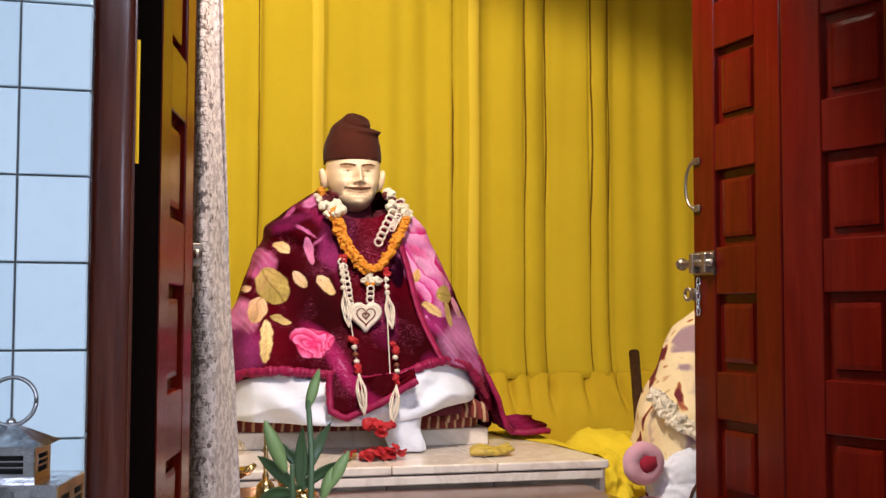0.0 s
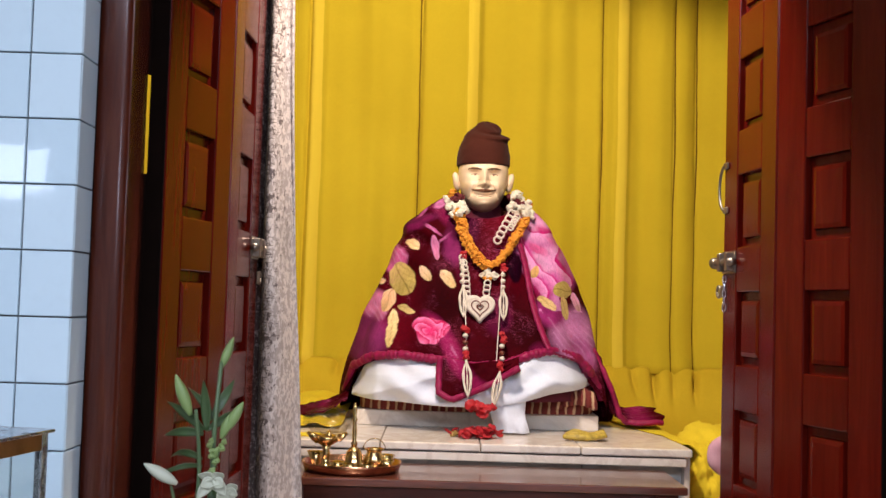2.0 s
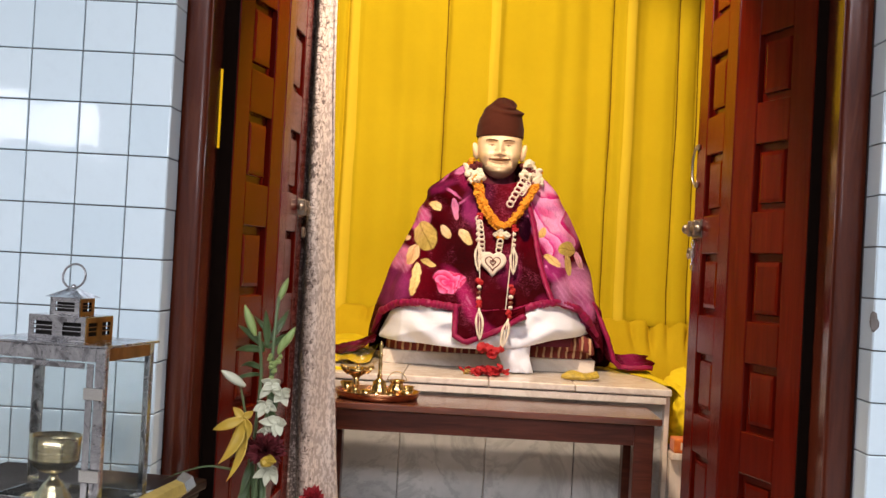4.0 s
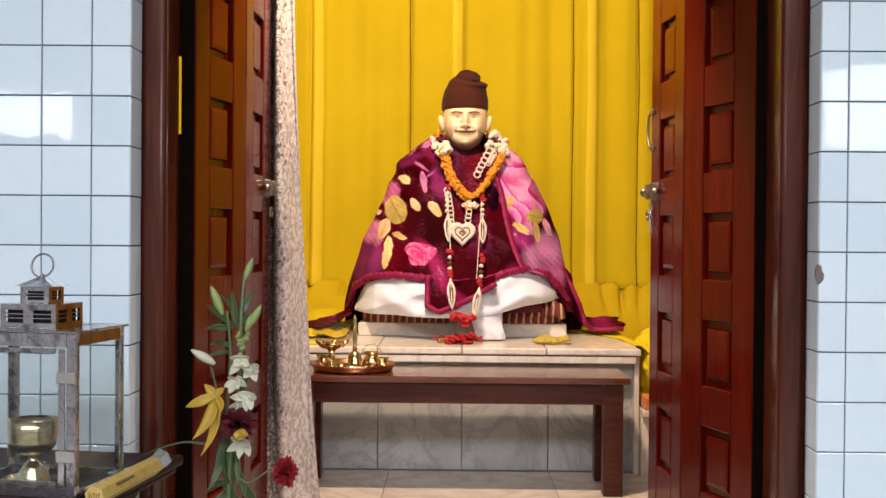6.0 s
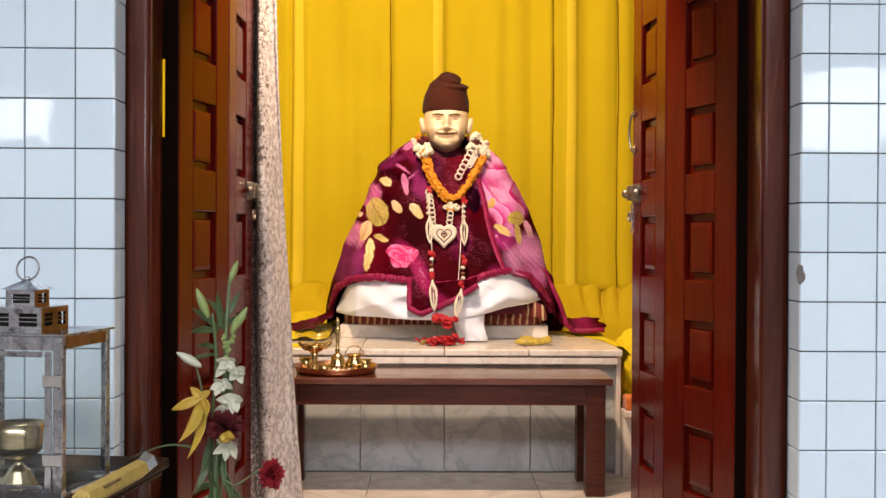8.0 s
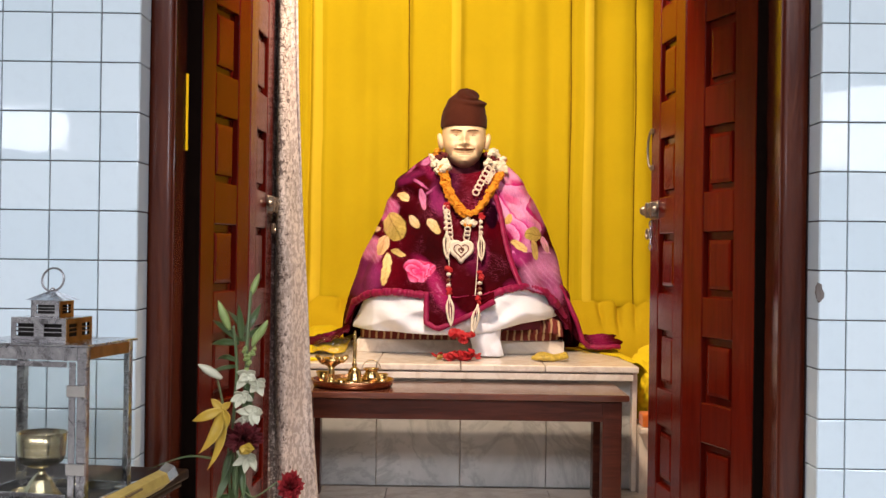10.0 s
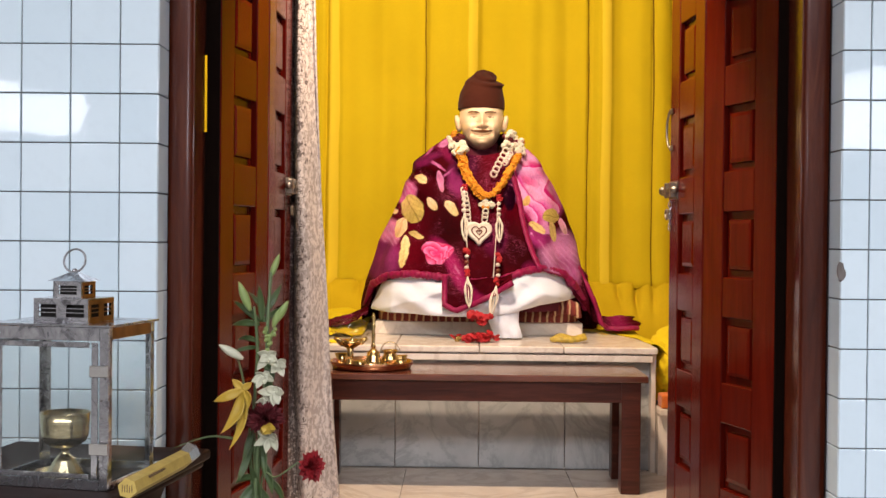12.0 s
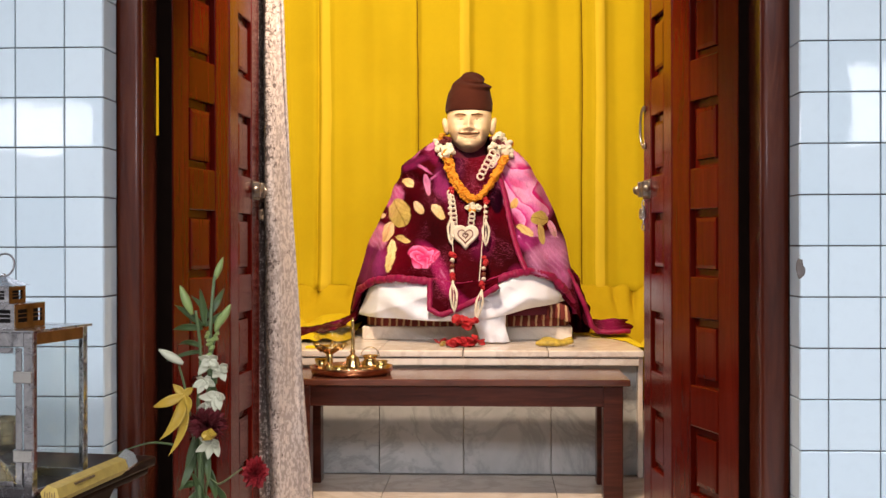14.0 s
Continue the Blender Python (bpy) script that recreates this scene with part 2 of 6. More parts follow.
M_CAP = cloth("brown_wool", (0.050, 0.011, 0.006), (0.066, 0.016, 0.008), 180, 0.95, 0.05, 8)
M_FACE = plain("painted_plaster", (0.90, 0.67, 0.42), 0.40, 0.88, 30, Coat_Weight=0.15)
M_NECK = plain("maroon_collar", (0.110, 0.003, 0.018), 0.8, 0.7, 60)
M_HAIR = plain("painted_hair", (0.20, 0.085, 0.035), 0.5, 0.7, 60)
M_RISER = marble("grey_marble", (0.44, 0.44, 0.42), (0.58, 0.58, 0.55), (0.25, 0.25, 0.24), 0.5)
M_SLAB = marble("cream_marble", (0.76, 0.65, 0.54), (0.86, 0.77, 0.66), (0.50, 0.38, 0.28), 0.35)
M_FLOOR = marble("floor_marble", (0.64, 0.52, 0.41), (0.74, 0.63, 0.51), (0.42, 0.34, 0.26), 0.4, 0.18)
M_OUTER = plain("hall_floor_stone", (0.40, 0.38, 0.35), 0.35, 0.8, 8)
M_MAT = make_mat_material()
def make_steel_material():
    """Old spotted sheet steel; its cloudy tones imitate patchy reflections in the colour."""
    m = Mat("lantern_steel", 0.2, 1.0)
    v = m.coords()
    cloud, spots = m.noise(v, 26, 6, 0.7, 1.2), m.noise(v, 150, 4, 0.7)
    c = m.ramp(cloud, [(0.36, (0.17, 0.165, 0.17)), (0.50, (0.50, 0.50, 0.53)), (0.64, (0.74, 0.75, 0.78))])
    c = m.mix(m.ramp(spots, [(0.60, 0.0), (0.68, 0.7)]), c, (0.09, 0.075, 0.065))
    m.color(c).bump(cloud, 0.05, 0.002)
    m.rough(m.ramp(cloud, [(0.38, 0.34), (0.62, 0.10)]))
    return m.m


M_STEEL = make_steel_material()
M_DARKSTEEL = metal("dull_steel", (0.24, 0.24, 0.25), 0.35, (0.12, 0.11, 0.1), 0.3, 0.02)
M_RUST = metal("lantern_tarnish", (0.46, 0.25, 0.085), 0.35, (0.16, 0.08, 0.03), 0.9, 0.15)
M_BRASS = metal("brass", (0.72, 0.54, 0.24), 0.2, (0.35, 0.2, 0.06), 0.5)
M_GOBLET = metal("pale_brass", (0.62, 0.53, 0.33), 0.24, (0.30, 0.22, 0.10), 0.5)
M_TRAY = metal("copper_tray", (0.50, 0.27, 0.16), 0.25, (0.2, 0.1, 0.06), 0.5)
M_IRON = metal("old_iron", (0.30, 0.25, 0.20), 0.4, (0.08, 0.05, 0.03), 0.8, 0.2)
M_SOOT_SHADE = plain("soot_and_vent_shade", (0.014, 0.012, 0.011), 0.6, 0.5, 30, Specular_IOR_Level=0.2)
M_GLASS = make_glass("lantern_glass", 0.04, (0.95, 0.965, 0.96))
M_BAG = make_glass("clear_plastic", 0.12, (0.85, 0.82, 0.75))
M_MARIGOLD = plain("marigold", (0.78, 0.30, 0.008), 0.8, 0.6, 120)
M_CREAM = plain("tuberose", (0.80, 0.72, 0.55), 0.7, 0.7, 120)
M_PEARL = plain("pearl_bead", (0.80, 0.70, 0.56), 0.3, 0.7, 90)
M_RED = plain("red_petal", (0.46, 0.007, 0.011), 0.65, 0.5, 90)
M_MAROON = plain("maroon_petal", (0.12, 0.006, 0.010), 0.75, 0.5, 120)
M_ROSE = plain("rose_petal", (0.30, 0.005, 0.010), 0.7, 0.4, 110)
M_BROWNBEAD = plain("brown_bead", (0.16, 0.04, 0.015), 0.4)
M_LEAF = plain("leaf", (0.055, 0.095, 0.028), 0.45, 0.6, 30)
M_STEM = plain("stem", (0.10, 0.15, 0.06), 0.5, 0.6, 50)
M_LILY = plain("white_petal", (0.50, 0.50, 0.37), 0.55, 0.75, 40)
M_BUD = plain("bud", (0.22, 0.30, 0.09), 0.5, 0.7, 40)
M_YPETAL = plain("yellow_petal", (0.46, 0.30, 0.03), 0.55, 0.7, 40)
M_BANANA = plain("banana_skin", (0.60, 0.42, 0.05), 0.5, 0.2, 75)
M_CARTON = plain("yellow_carton", (0.50, 0.36, 0.09), 0.5, 0.6, 50)
M_PRINT = plain("carton_print", (0.12, 0.07, 0.03), 0.6)
M_FOIL = metal("foil", (0.75, 0.73, 0.70), 0.25)
M_PINK = cloth("pink_cloth", (0.60, 0.30, 0.36), (0.70, 0.42, 0.46), 300, 0.9, 0.3)
M_REDCLOTH = cloth("crimson_cloth", (0.25, 0.012, 0.03), (0.33, 0.02, 0.04), 300, 0.9, 0.3)
M_ORANGE = cloth("orange_print", (0.62, 0.12, 0.02), (0.70, 0.22, 0.04), 200, 0.85, 0.2, 40)
M_PATCH = plain("chipped_mortar", (0.16, 0.14, 0.13), 0.9)


# ---------------------------------------------------------------- mesh helpers
def part(name, bm, material, parent=None, label="", smooth=False):
    me = bpy.data.meshes.new(name)
    bm.normal_update()
    bm.to_mesh(me)
    bm.free()
    for mt in material if isinstance(material, (list, tuple)) else [material]:
        me.materials.append(mt)
    if smooth:
        for p in me.polygons:
            p.use_smooth = True
    ob = new(name, me)
    if parent:
        ob.parent = parent
    if label:
        ob["label"] = label
    return ob


def thing(name, label, category, group="", kind="", at=(0, 0, 0), rz=0):
    ob = new(name)
    ob.empty_display_size = 0.05
    ob.matrix_basis = pose(*at, 0, 0, rz)
    return tagged(ob, label, category, group, kind)


def box(bm, x0, x1, y0, y1, z0, z1, bevel=0.0, seg=1):
    g = bmesh.ops.create_cube(bm, size=1, matrix=Matrix.LocRotScale(((x0 + x1) / 2, (y0 + y1) / 2, (z0 + z1) / 2), None, (x1 - x0, y1 - y0, z1 - z0)))
    if bevel:
        es = list({e for v in g["verts"] for e in v.link_edges})
        bmesh.ops.bevel(bm, geom=es, offset=bevel, segments=seg, affect="EDGES", profile=0.5)
    return bm


def boxed(x0, x1, y0, y1, z0, z1, bevel=0.0, seg=1):
    return box(bmesh.new(), x0, x1, y0, y1, z0, z1, bevel, seg)


def lathe(bm, profile, n=32, m=None):
    """Turn (radius, height) pairs about z."""
    m = m or Matrix()
    rings = []
    for r, z in profile:
        if r < 1e-5:
            rings.append([bm.verts.new(m @ Vector((0, 0, z)))])
        else:
            rings.append([bm.verts.new(m @ Vector((r * math.cos(2 * math.pi * k / n), r * math.sin(2 * math.pi * k / n), z))) for k in range(n)])
    for a, b in zip(rings, rings[1:]):
        for k in range(n):
            q = [a[k % len(a)], a[(k + 1) % len(a)], b[(k + 1) % len(b)], b[k % len(b)]]
            q = list(dict.fromkeys(q))
            if len(q) > 2:
                bm.faces.new(q)
    return bm


def tube(bm, pts, radius, n=8, flat=1.0, cap=True):
    """A tube along points; radius is a number or a function of 0..1."""
    pts = [Vector(p) for p in pts]
    rings, side = [], None
    for k, p in enumerate(pts):
        d = (pts[min(k + 1, len(pts) - 1)] - pts[max(k - 1, 0)]).normalized()
        if side is None:
            side = d.orthogonal().normalized()
        side = (side - d * side.dot(d)).normalized()
        up = d.cross(side)
        r = radius(k / (len(pts) - 1)) if callable(radius) else radius
        rings.append([bm.verts.new(p + (side * math.cos(a) + up * math.sin(a) * flat) * r) for a in (2 * math.pi * j / n for j in range(n))])
    for a, b in zip(rings, rings[1:]):
        for k in range(n):
            bm.faces.new((a[k], a[(k + 1) % n], b[(k + 1) % n], b[k]))
    if cap:
        bm.faces.new(rings[0][::-1])
        bm.faces.new(rings[-1])
    return bm


def sheet(bm, f, nu, nv, closed=False):
    """A grid of f(u, v), both 0..1."""
    rows = [[bm.verts.new(f(i / (nu if closed else nu - 1), j / (nv - 1))) for i in range(nu)] for j in range(nv)]
    for a, b in zip(rows, rows[1:]):
        for i in range(nu if closed else nu - 1):
            bm.faces.new((a[i], a[(i + 1) % nu], b[(i + 1) % nu], b[i]))
    return bm


def thick(ob, t, offset=-1.0):
    md = ob.modifiers.new("thickness", "SOLIDIFY")
    md.thickness, md.offset = t, offset
    return ob


def curve(pts, n):
    """Smooth points through a few given ones (Catmull-Rom)."""
    pts = [Vector(p) for p in pts]
    out = []
    for k in range(n):
        s = k / (n - 1) * (len(pts) - 1)
        i = min(int(s), len(pts) - 2)
        t = s - i
        p0, p1, p2, p3 = pts[max(i - 1, 0)], pts[i], pts[i + 1], pts[min(i + 2, len(pts) - 1)]
        out.append(0.5 * ((2 * p1) + (p2 - p0) * t + (2 * p0 - 5 * p1 + 4 * p2 - p3) * t * t + (3 * p1 - p0 - 3 * p2 + p3) * t ** 3))
    return out


def lerp(x, xs, ys):
    return float(np.interp(x, xs, ys))


def nz(x, y=0.0, z=0.0):
    return noise.noise(Vector((x, y, z)))


def blob(bm, c, r, seed=0, squash=1.0, rough=0.25, sub=2):
    """A ruffled little ball, for flowers and crumpled things."""
    g = bmesh.ops.create_icosphere(bm, subdivisions=sub, radius=1.0)
    for v in g["verts"]:
        d = v.co.normalized()
        k = 1 + rough * nz(d.x * 3 + seed, d.y * 3 - seed, d.z * 3 + seed * 0.7) * 2
        v.co = Vector(c) + Vector((d.x * r * k, d.y * r * k, d.z * r * squash * k))
    return bm


# ---------------------------------------------------------------- structure
FLOOR = 0.20      # shrine floor
HALL = -0.30      # hall floor
PLINTH = 0.612    # top of the altar


def setting(name, bm, material, label, category, smooth=False):
    return tagged(part(name, bm, material, None, "", smooth), label, category, "", "structure")


setting("hall_floor", boxed(-4, 4, -6, 0.0, HALL - 0.1, HALL), M_OUTER, "grey polished stone floor of the hall", "floor")
shrine_floor = setting("floor", boxed(-1.8, 1.8, 0.0, 2.8, HALL, FLOOR - 0.012), M_GROUT, "cream marble slab floor of the shrine", "floor")
setting("ceiling", boxed(-4, 4, -6, 2.8, 2.8, 2.9), M_PLASTER, "plain pale plaster ceiling", "ceiling")
setting("wall_hall_west", boxed(-4.1, -4, -6, 0.0, HALL, 2.8), M_DARKWALL, "plain plastered side wall of the hall", "wall")
setting("wall_hall_east", boxed(4, 4.1, -6, 0.0, HALL, 2.8), M_DARKWALL, "plain plastered side wall of the hall", "wall")
setting("wall_hall_south", boxed(-4, 4, -6.1, -6, HALL, 1.55), M_DARKWALL, "plain hall wall below the high windows", "wall")
for a, b, c, d in ((-2.75, 2.60, 1.551, 2.8), (-4, -2.751, 1.97, 2.8), (-4, -2.751, 1.551, 1.66), (2.601, 4, 2.20, 2.8), (2.601, 4, 1.551, 1.62), (-4, -3.9, 1.661, 1.969)):
    setting("wall_hall_south_upper", boxed(a, b, -6.1, -6, c, d), M_DARKWALL, "plain hall wall round the high windows", "wall")
setting("wall_shrine_west", boxed(-1.8, -1.7, 0.25, 2.8, FLOOR, 2.8), M_PLASTER, "plain shrine side wall", "wall")
setting("wall_shrine_east", boxed(1.7, 1.8, 0.25, 2.8, FLOOR, 2.8), M_PLASTER, "plain shrine side wall", "wall")
setting("wall_shrine_north", boxed(-1.8, 1.8, 2.75, 2.85, FLOOR, 2.8), M_PLASTER, "plain shrine back wall behind the drape", "wall")
XL, XR, LINTEL = -0.660, 0.716, 2.16
wall_left = setting("wall_pier_west", boxed(-4, XL - 0.006, 0.006, 0.25, HALL, 2.8), M_GROUT, "wall pier faced with pale blue glazed square tiles", "wall")
wall_right = setting("wall_pier_east", boxed(XR + 0.006, 4, 0.006, 0.25, HALL, 2.8), M_GROUT, "wall pier faced with pale blue glazed square tiles", "wall")
setting("wall_lintel", boxed(XL - 0.005, XR + 0.005, 0.006, 0.25, LINTEL, 2.8), M_PLASTER, "plain wall above the doorway", "wall")


def jamb(name, x_out, x_in, label):
    """A rounded door post; x_out lies against the tiles."""
    s = 1 if x_in > x_out else -1
    w = abs(x_in - x_out)
    prof = [(0, 0.098)]
    for k in range(13):
        a = math.pi * k / 12
        prof.append((w * (0.5 - 0.5 * math.cos(a)) * 0.94 + 0.001, 0.097 - 0.014 * math.sin(a) ** 0.7))
    prof += [(w, 0.098), (w, 0.196), (0, 0.196)]
    bm = bmesh.new()
    rows = []
    for j in range(40):
        z = FLOOR - 0.2 + (LINTEL - FLOOR + 0.2) * j / 39
        rows.append([bm.verts.new((x_out + s * a, b + (0.0012 * nz(a * 30, z * 5, 3) if b < 0.097 else 0.0), z)) for a, b in prof])
    for lo, hi in zip(rows, rows[1:]):
        for k in range(len(prof)):
            j = (k + 1) % len(prof)
            f = bm.faces.new((lo[k], lo[j], hi[j], hi[k]))
            f.smooth = k < len(prof) - 4
    bm.faces.new(rows[0])
    bm.faces.new(rows[-1])
    bmesh.ops.recalc_face_normals(bm, faces=bm.faces)
    return setting(name, bm, M_JAMB, label, "door frame")


# near-black strips stand in for the shade between posts and door leaves
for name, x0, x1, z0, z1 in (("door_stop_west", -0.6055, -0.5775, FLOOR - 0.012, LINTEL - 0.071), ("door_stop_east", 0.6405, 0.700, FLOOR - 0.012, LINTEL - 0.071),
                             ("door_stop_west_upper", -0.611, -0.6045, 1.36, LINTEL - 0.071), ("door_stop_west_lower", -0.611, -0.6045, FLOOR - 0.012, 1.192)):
    setting(name, boxed(x0, x1, 0.1975, 0.2035, z0, z1, 0.001), M_GAP_SHADE, "near-black strip standing in for shade in the door rebate", "door stop")
jamb("door_frame_west", XL - 0.0055, -0.610, "brown varnished rounded wooden door post")
jamb("door_frame_east", XR + 0.0055, 0.662, "brown varnished rounded wooden door post")
setting("door_frame_head", boxed(-0.66, 0.716, 0.09, 0.2, LINTEL - 0.07, LINTEL - 0.001), M_JAMB, "brown varnished wooden door head", "door frame")
setting("threshold", boxed(XL + 0.002, XR - 0.002, 0.0, 0.25, HALL + 0.001, FLOOR - 0.013), M_SLAB, "marble threshold block under the doors", "threshold")


# ---------------------------------------------------------------- folding doors
def panel_mesh(w, h, t):
    """A fielded panel: sunk border, bevelled rise, flat field, on both faces."""
    bm = bmesh.new()
    rings = []
    for inset, y in ((0.0, 0.0125), (0.017, 0.0125), (0.0195, 0.0045), (0.028, 0.0030)):
        for yy, s in ((y, 0), (t - y, 1)):
            rings.append([bm.verts.new((a, yy, b)) for a, b in ((inset, inset), (w - inset, inset), (w - inset, h - inset), (inset, h - inset))])
    for k in range(0, 6, 2):
        for s in (0, 1):
            a, b = rings[k + s], rings[k + 2 + s]
            for i in range(4):
                bm.faces.new((a[i], a[(i + 1) % 4], b[(i + 1) % 4], b[i]))
    bm.faces.new(rings[6])
    bm.faces.new(rings[7])
    for i in range(4):
        bm.faces.new((rings[0][i], rings[0][(i + 1) % 4], rings[1][(i + 1) % 4], rings[1][i]))
    bmesh.ops.recalc_face_normals(bm, faces=bm.faces)
    return bm


def door_leaf(name, start, end, side, label, stile=0.078):
    """One leaf from start to end in plan; side +1: thickness to the left of that way."""
    d = Vector((end[0] - start[0], end[1] - start[1]))
    w, t = d.length, 0.028
    ob = thing(name, label, "door", "folding door leaves", "structure", (start[0], start[1], 0), math.degrees(math.atan2(d.y, d.x)))
    y0, y1 = (0, t) if side > 0 else (-t, 0)
    z0, z1, stile, ph, pitch = FLOOR + 0.01, LINTEL - 0.075, stile, 0.154, 0.25
    pw = w - 2 * stile
    for a, b in ((0.0, stile), (w - stile, w)):
        part("stile", boxed(a, b, y0, y1, z0, z1, 0.003, 2), M_DOOR, ob)
    centres = [0.456 + pitch * k for k in range(7)]
    lows = [z0] + [c + ph / 2 for c in centres]
    highs = [c - ph / 2 for c in centres] + [z1]
    for a, b in zip(lows, highs):
        part("rail", boxed(stile + 0.0005, w - stile - 0.0005, y0 + 0.0008, y1 - 0.0008, a, b, 0.003, 2), M_DOOR, ob)
    for c in centres:
        p = part("panel", panel_mesh(pw, ph, t - 0.004), M_DOOR, ob)
        p.matrix_basis = pose(stile, y0 + 0.002, c - ph / 2)
    return ob, w


A_LEFT, F_LEFT, B_LEFT = (-0.576, 0.205), (-0.519, 0.495), (-0.507, 0.790)
A_RIGHT, F_RIGHT, B_RIGHT = (0.641, 0.205), (0.547, 0.505), (0.518, 0.800)
door_leaf("door_1", A_LEFT, F_LEFT, 1, "open varnished red-brown folding door leaf with fielded panels")
left_inner, wl = door_leaf("door_2", (F_LEFT[0] + 0.001, F_LEFT[1] + 0.004), B_LEFT, 1, "open folding door leaf partly behind the silver curtain")
door_leaf("door_3", A_RIGHT, F_RIGHT, -1, "open varnished red-brown folding door leaf with fielded panels", 0.090)
right_inner, wr = door_leaf("door_4", (F_RIGHT[0] - 0.001, F_RIGHT[1] + 0.004), B_RIGHT, -1, "open folding door leaf with iron bolt and ring")


def hardware(ob, w, s, full=True):
    """Tower bolt, hasp and ring at the free edge; s: side of the visible face."""
    y = 0.009 * s
    bolt = part("bolt", tube(bmesh.new(), [(w - 0.085, y, 1.098), (w + 0.032, y, 1.098)], 0.0085, 12), M_IRON, ob, "worn iron tower bolt", True)
    part("knob", blob(bmesh.new(), (w + 0.030, y, 1.098), 0.0135, 3, 1.0, 0.05), M_IRON, bolt, "", True)
    bm = bmesh.new()
    box(bm, w - 0.07, w - 0.055, 0, y * 2.1, 1.078, 1.118, 0.002)
    box(bm, w - 0.025, w - 0.010, 0, y * 2.1, 1.078, 1.118, 0.002)
    part("keeper", bm, M_IRON, bolt)
    part("backplate", boxed(w - 0.08, w - 0.002, 0, 0.003 * s, 1.074, 1.122), M_IRON, bolt)
    bm = bmesh.new()
    box(bm, w - 0.012, w + 0.006, 0.0005 * s, 0.005 * s, 1.022, 1.048, 0.002)
    ring = [(w + 0.017 + 0.012 * math.cos(a), 0.003 * s, 1.035 + 0.012 * math.sin(a)) for a in np.linspace(0, 2 * math.pi, 17)]
    tube(bm, ring, 0.0035, 8)
    hasp = part("hasp", bm, M_IRON, ob, "iron hasp eye", True)
    if not full:
        return
    links = bmesh.new()
    for k in range(5):
        c = Vector((w - 0.028 + 0.002 * (k % 2), 0.007 * s, 1.06 - 0.015 * k))
        loop = [c + Vector(((0.004 * math.cos(a)) if k % 2 else 0.0, 0.0 if k % 2 else 0.004 * math.cos(a), 0.010 * math.sin(a))) for a in np.linspace(0, 2 * math.pi, 11)]
        tube(links, loop, 0.0016, 6)
    part("chain", links, M_STEEL, hasp, "short steel chain", True)
    arc = [(w - 0.012 + 0.034 * math.sin(a), 0.004 * s, 1.262 + 0.049 * math.cos(a)) for a in np.linspace(0.0, math.pi, 18)]
    part("ring_handle", tube(bmesh.new(), arc, 0.0034, 8), M_IRON, ob, "thin iron ring handle", True)
    for z in (1.213, 1.311):
        part("handle_staple", boxed(w - 0.030, w - 0.004, 0.0004 * s, 0.006 * s, z - 0.007, z + 0.007, 0.002), M_IRON, ob)


hardware(right_inner, wr, 1)
hardware(left_inner, wl, -1, False)


# ---------------------------------------------------------------- altar and its slabs
altar = thing("altar", "stepped marble altar with grey veined front panels", "altar", "", "", (0, 1.5, FLOOR))
altar.matrix_basis = Matrix()
part("core", boxed(-1.35, 0.585, 1.535, 2.75, FLOOR - 0.012, PLINTH - 0.05), M_SLAB, altar)
xs = [-0.92, -0.586, -0.256, 0.022, 0.308, 0.590]
for a, b in zip(xs, xs[1:]):
    part("front_panel", boxed(a + 0.0012, b - 0.0012, 1.512, 1.534, FLOOR, PLINTH - 0.051, 0.0015), M_RISER, altar)
part("under_slab", boxed(-1.35, 0.588, 1.450, 2.75, PLINTH - 0.049, PLINTH - 0.026, 0.003, 2), M_SLAB, altar)
for a, b in zip([-1.35, -0.58, -0.255, 0.021, 0.297], [-0.58, -0.255, 0.021, 0.297, 0.604]):
    part("top_slab", boxed(a + 0.0012, b - 0.0012, 1.446, 2.75, PLINTH - 0.022, PLINTH, 0.004, 2), M_SLAB, altar)
part("end_panel", boxed(0.586, 0.602, 1.47, 2.75, FLOOR, PLINTH - 0.024, 0.002), M_SLAB, altar)
side_altar = thing("side_altar", "lower cream marble platform beside the altar", "platform")
part("core", boxed(0.604, 1.69, 1.43, 2.75, FLOOR - 0.012, 0.395), M_SLAB, side_altar)
part("top_slab", boxed(0.604, 1.69, 1.405, 2.75, 0.396, 0.418, 0.004, 2), M_SLAB, side_altar)

# ---------------------------------------------------------------- bench
bench = thing("bench", "low dark-stained wooden bench standing before the altar", "bench")
part("top", boxed(-0.515, 0.522, 1.125, 1.43, 0.536, 0.556, 0.004, 2), M_BENCH_LIT, bench, "dark worn polished bench top")
part("apron", boxed(-0.49, 0.502, 1.142, 1.162, 0.474, 0.535, 0.002), M_BENCH, bench)
part("apron", boxed(-0.49, 0.502, 1.392, 1.412, 0.474, 0.535, 0.002), M_BENCH, bench)
for a in (-0.484, 0.443):
    part("apron", boxed(a + 0.02, a + 0.04, 1.163, 1.391, 0.474, 0.535, 0.002), M_BENCH, bench)
    for b in (1.136, 1.352):
        part("leg", boxed(a, a + 0.058, b, b + 0.058, FLOOR, 0.5355, 0.003, 2), M_BENCH, bench)

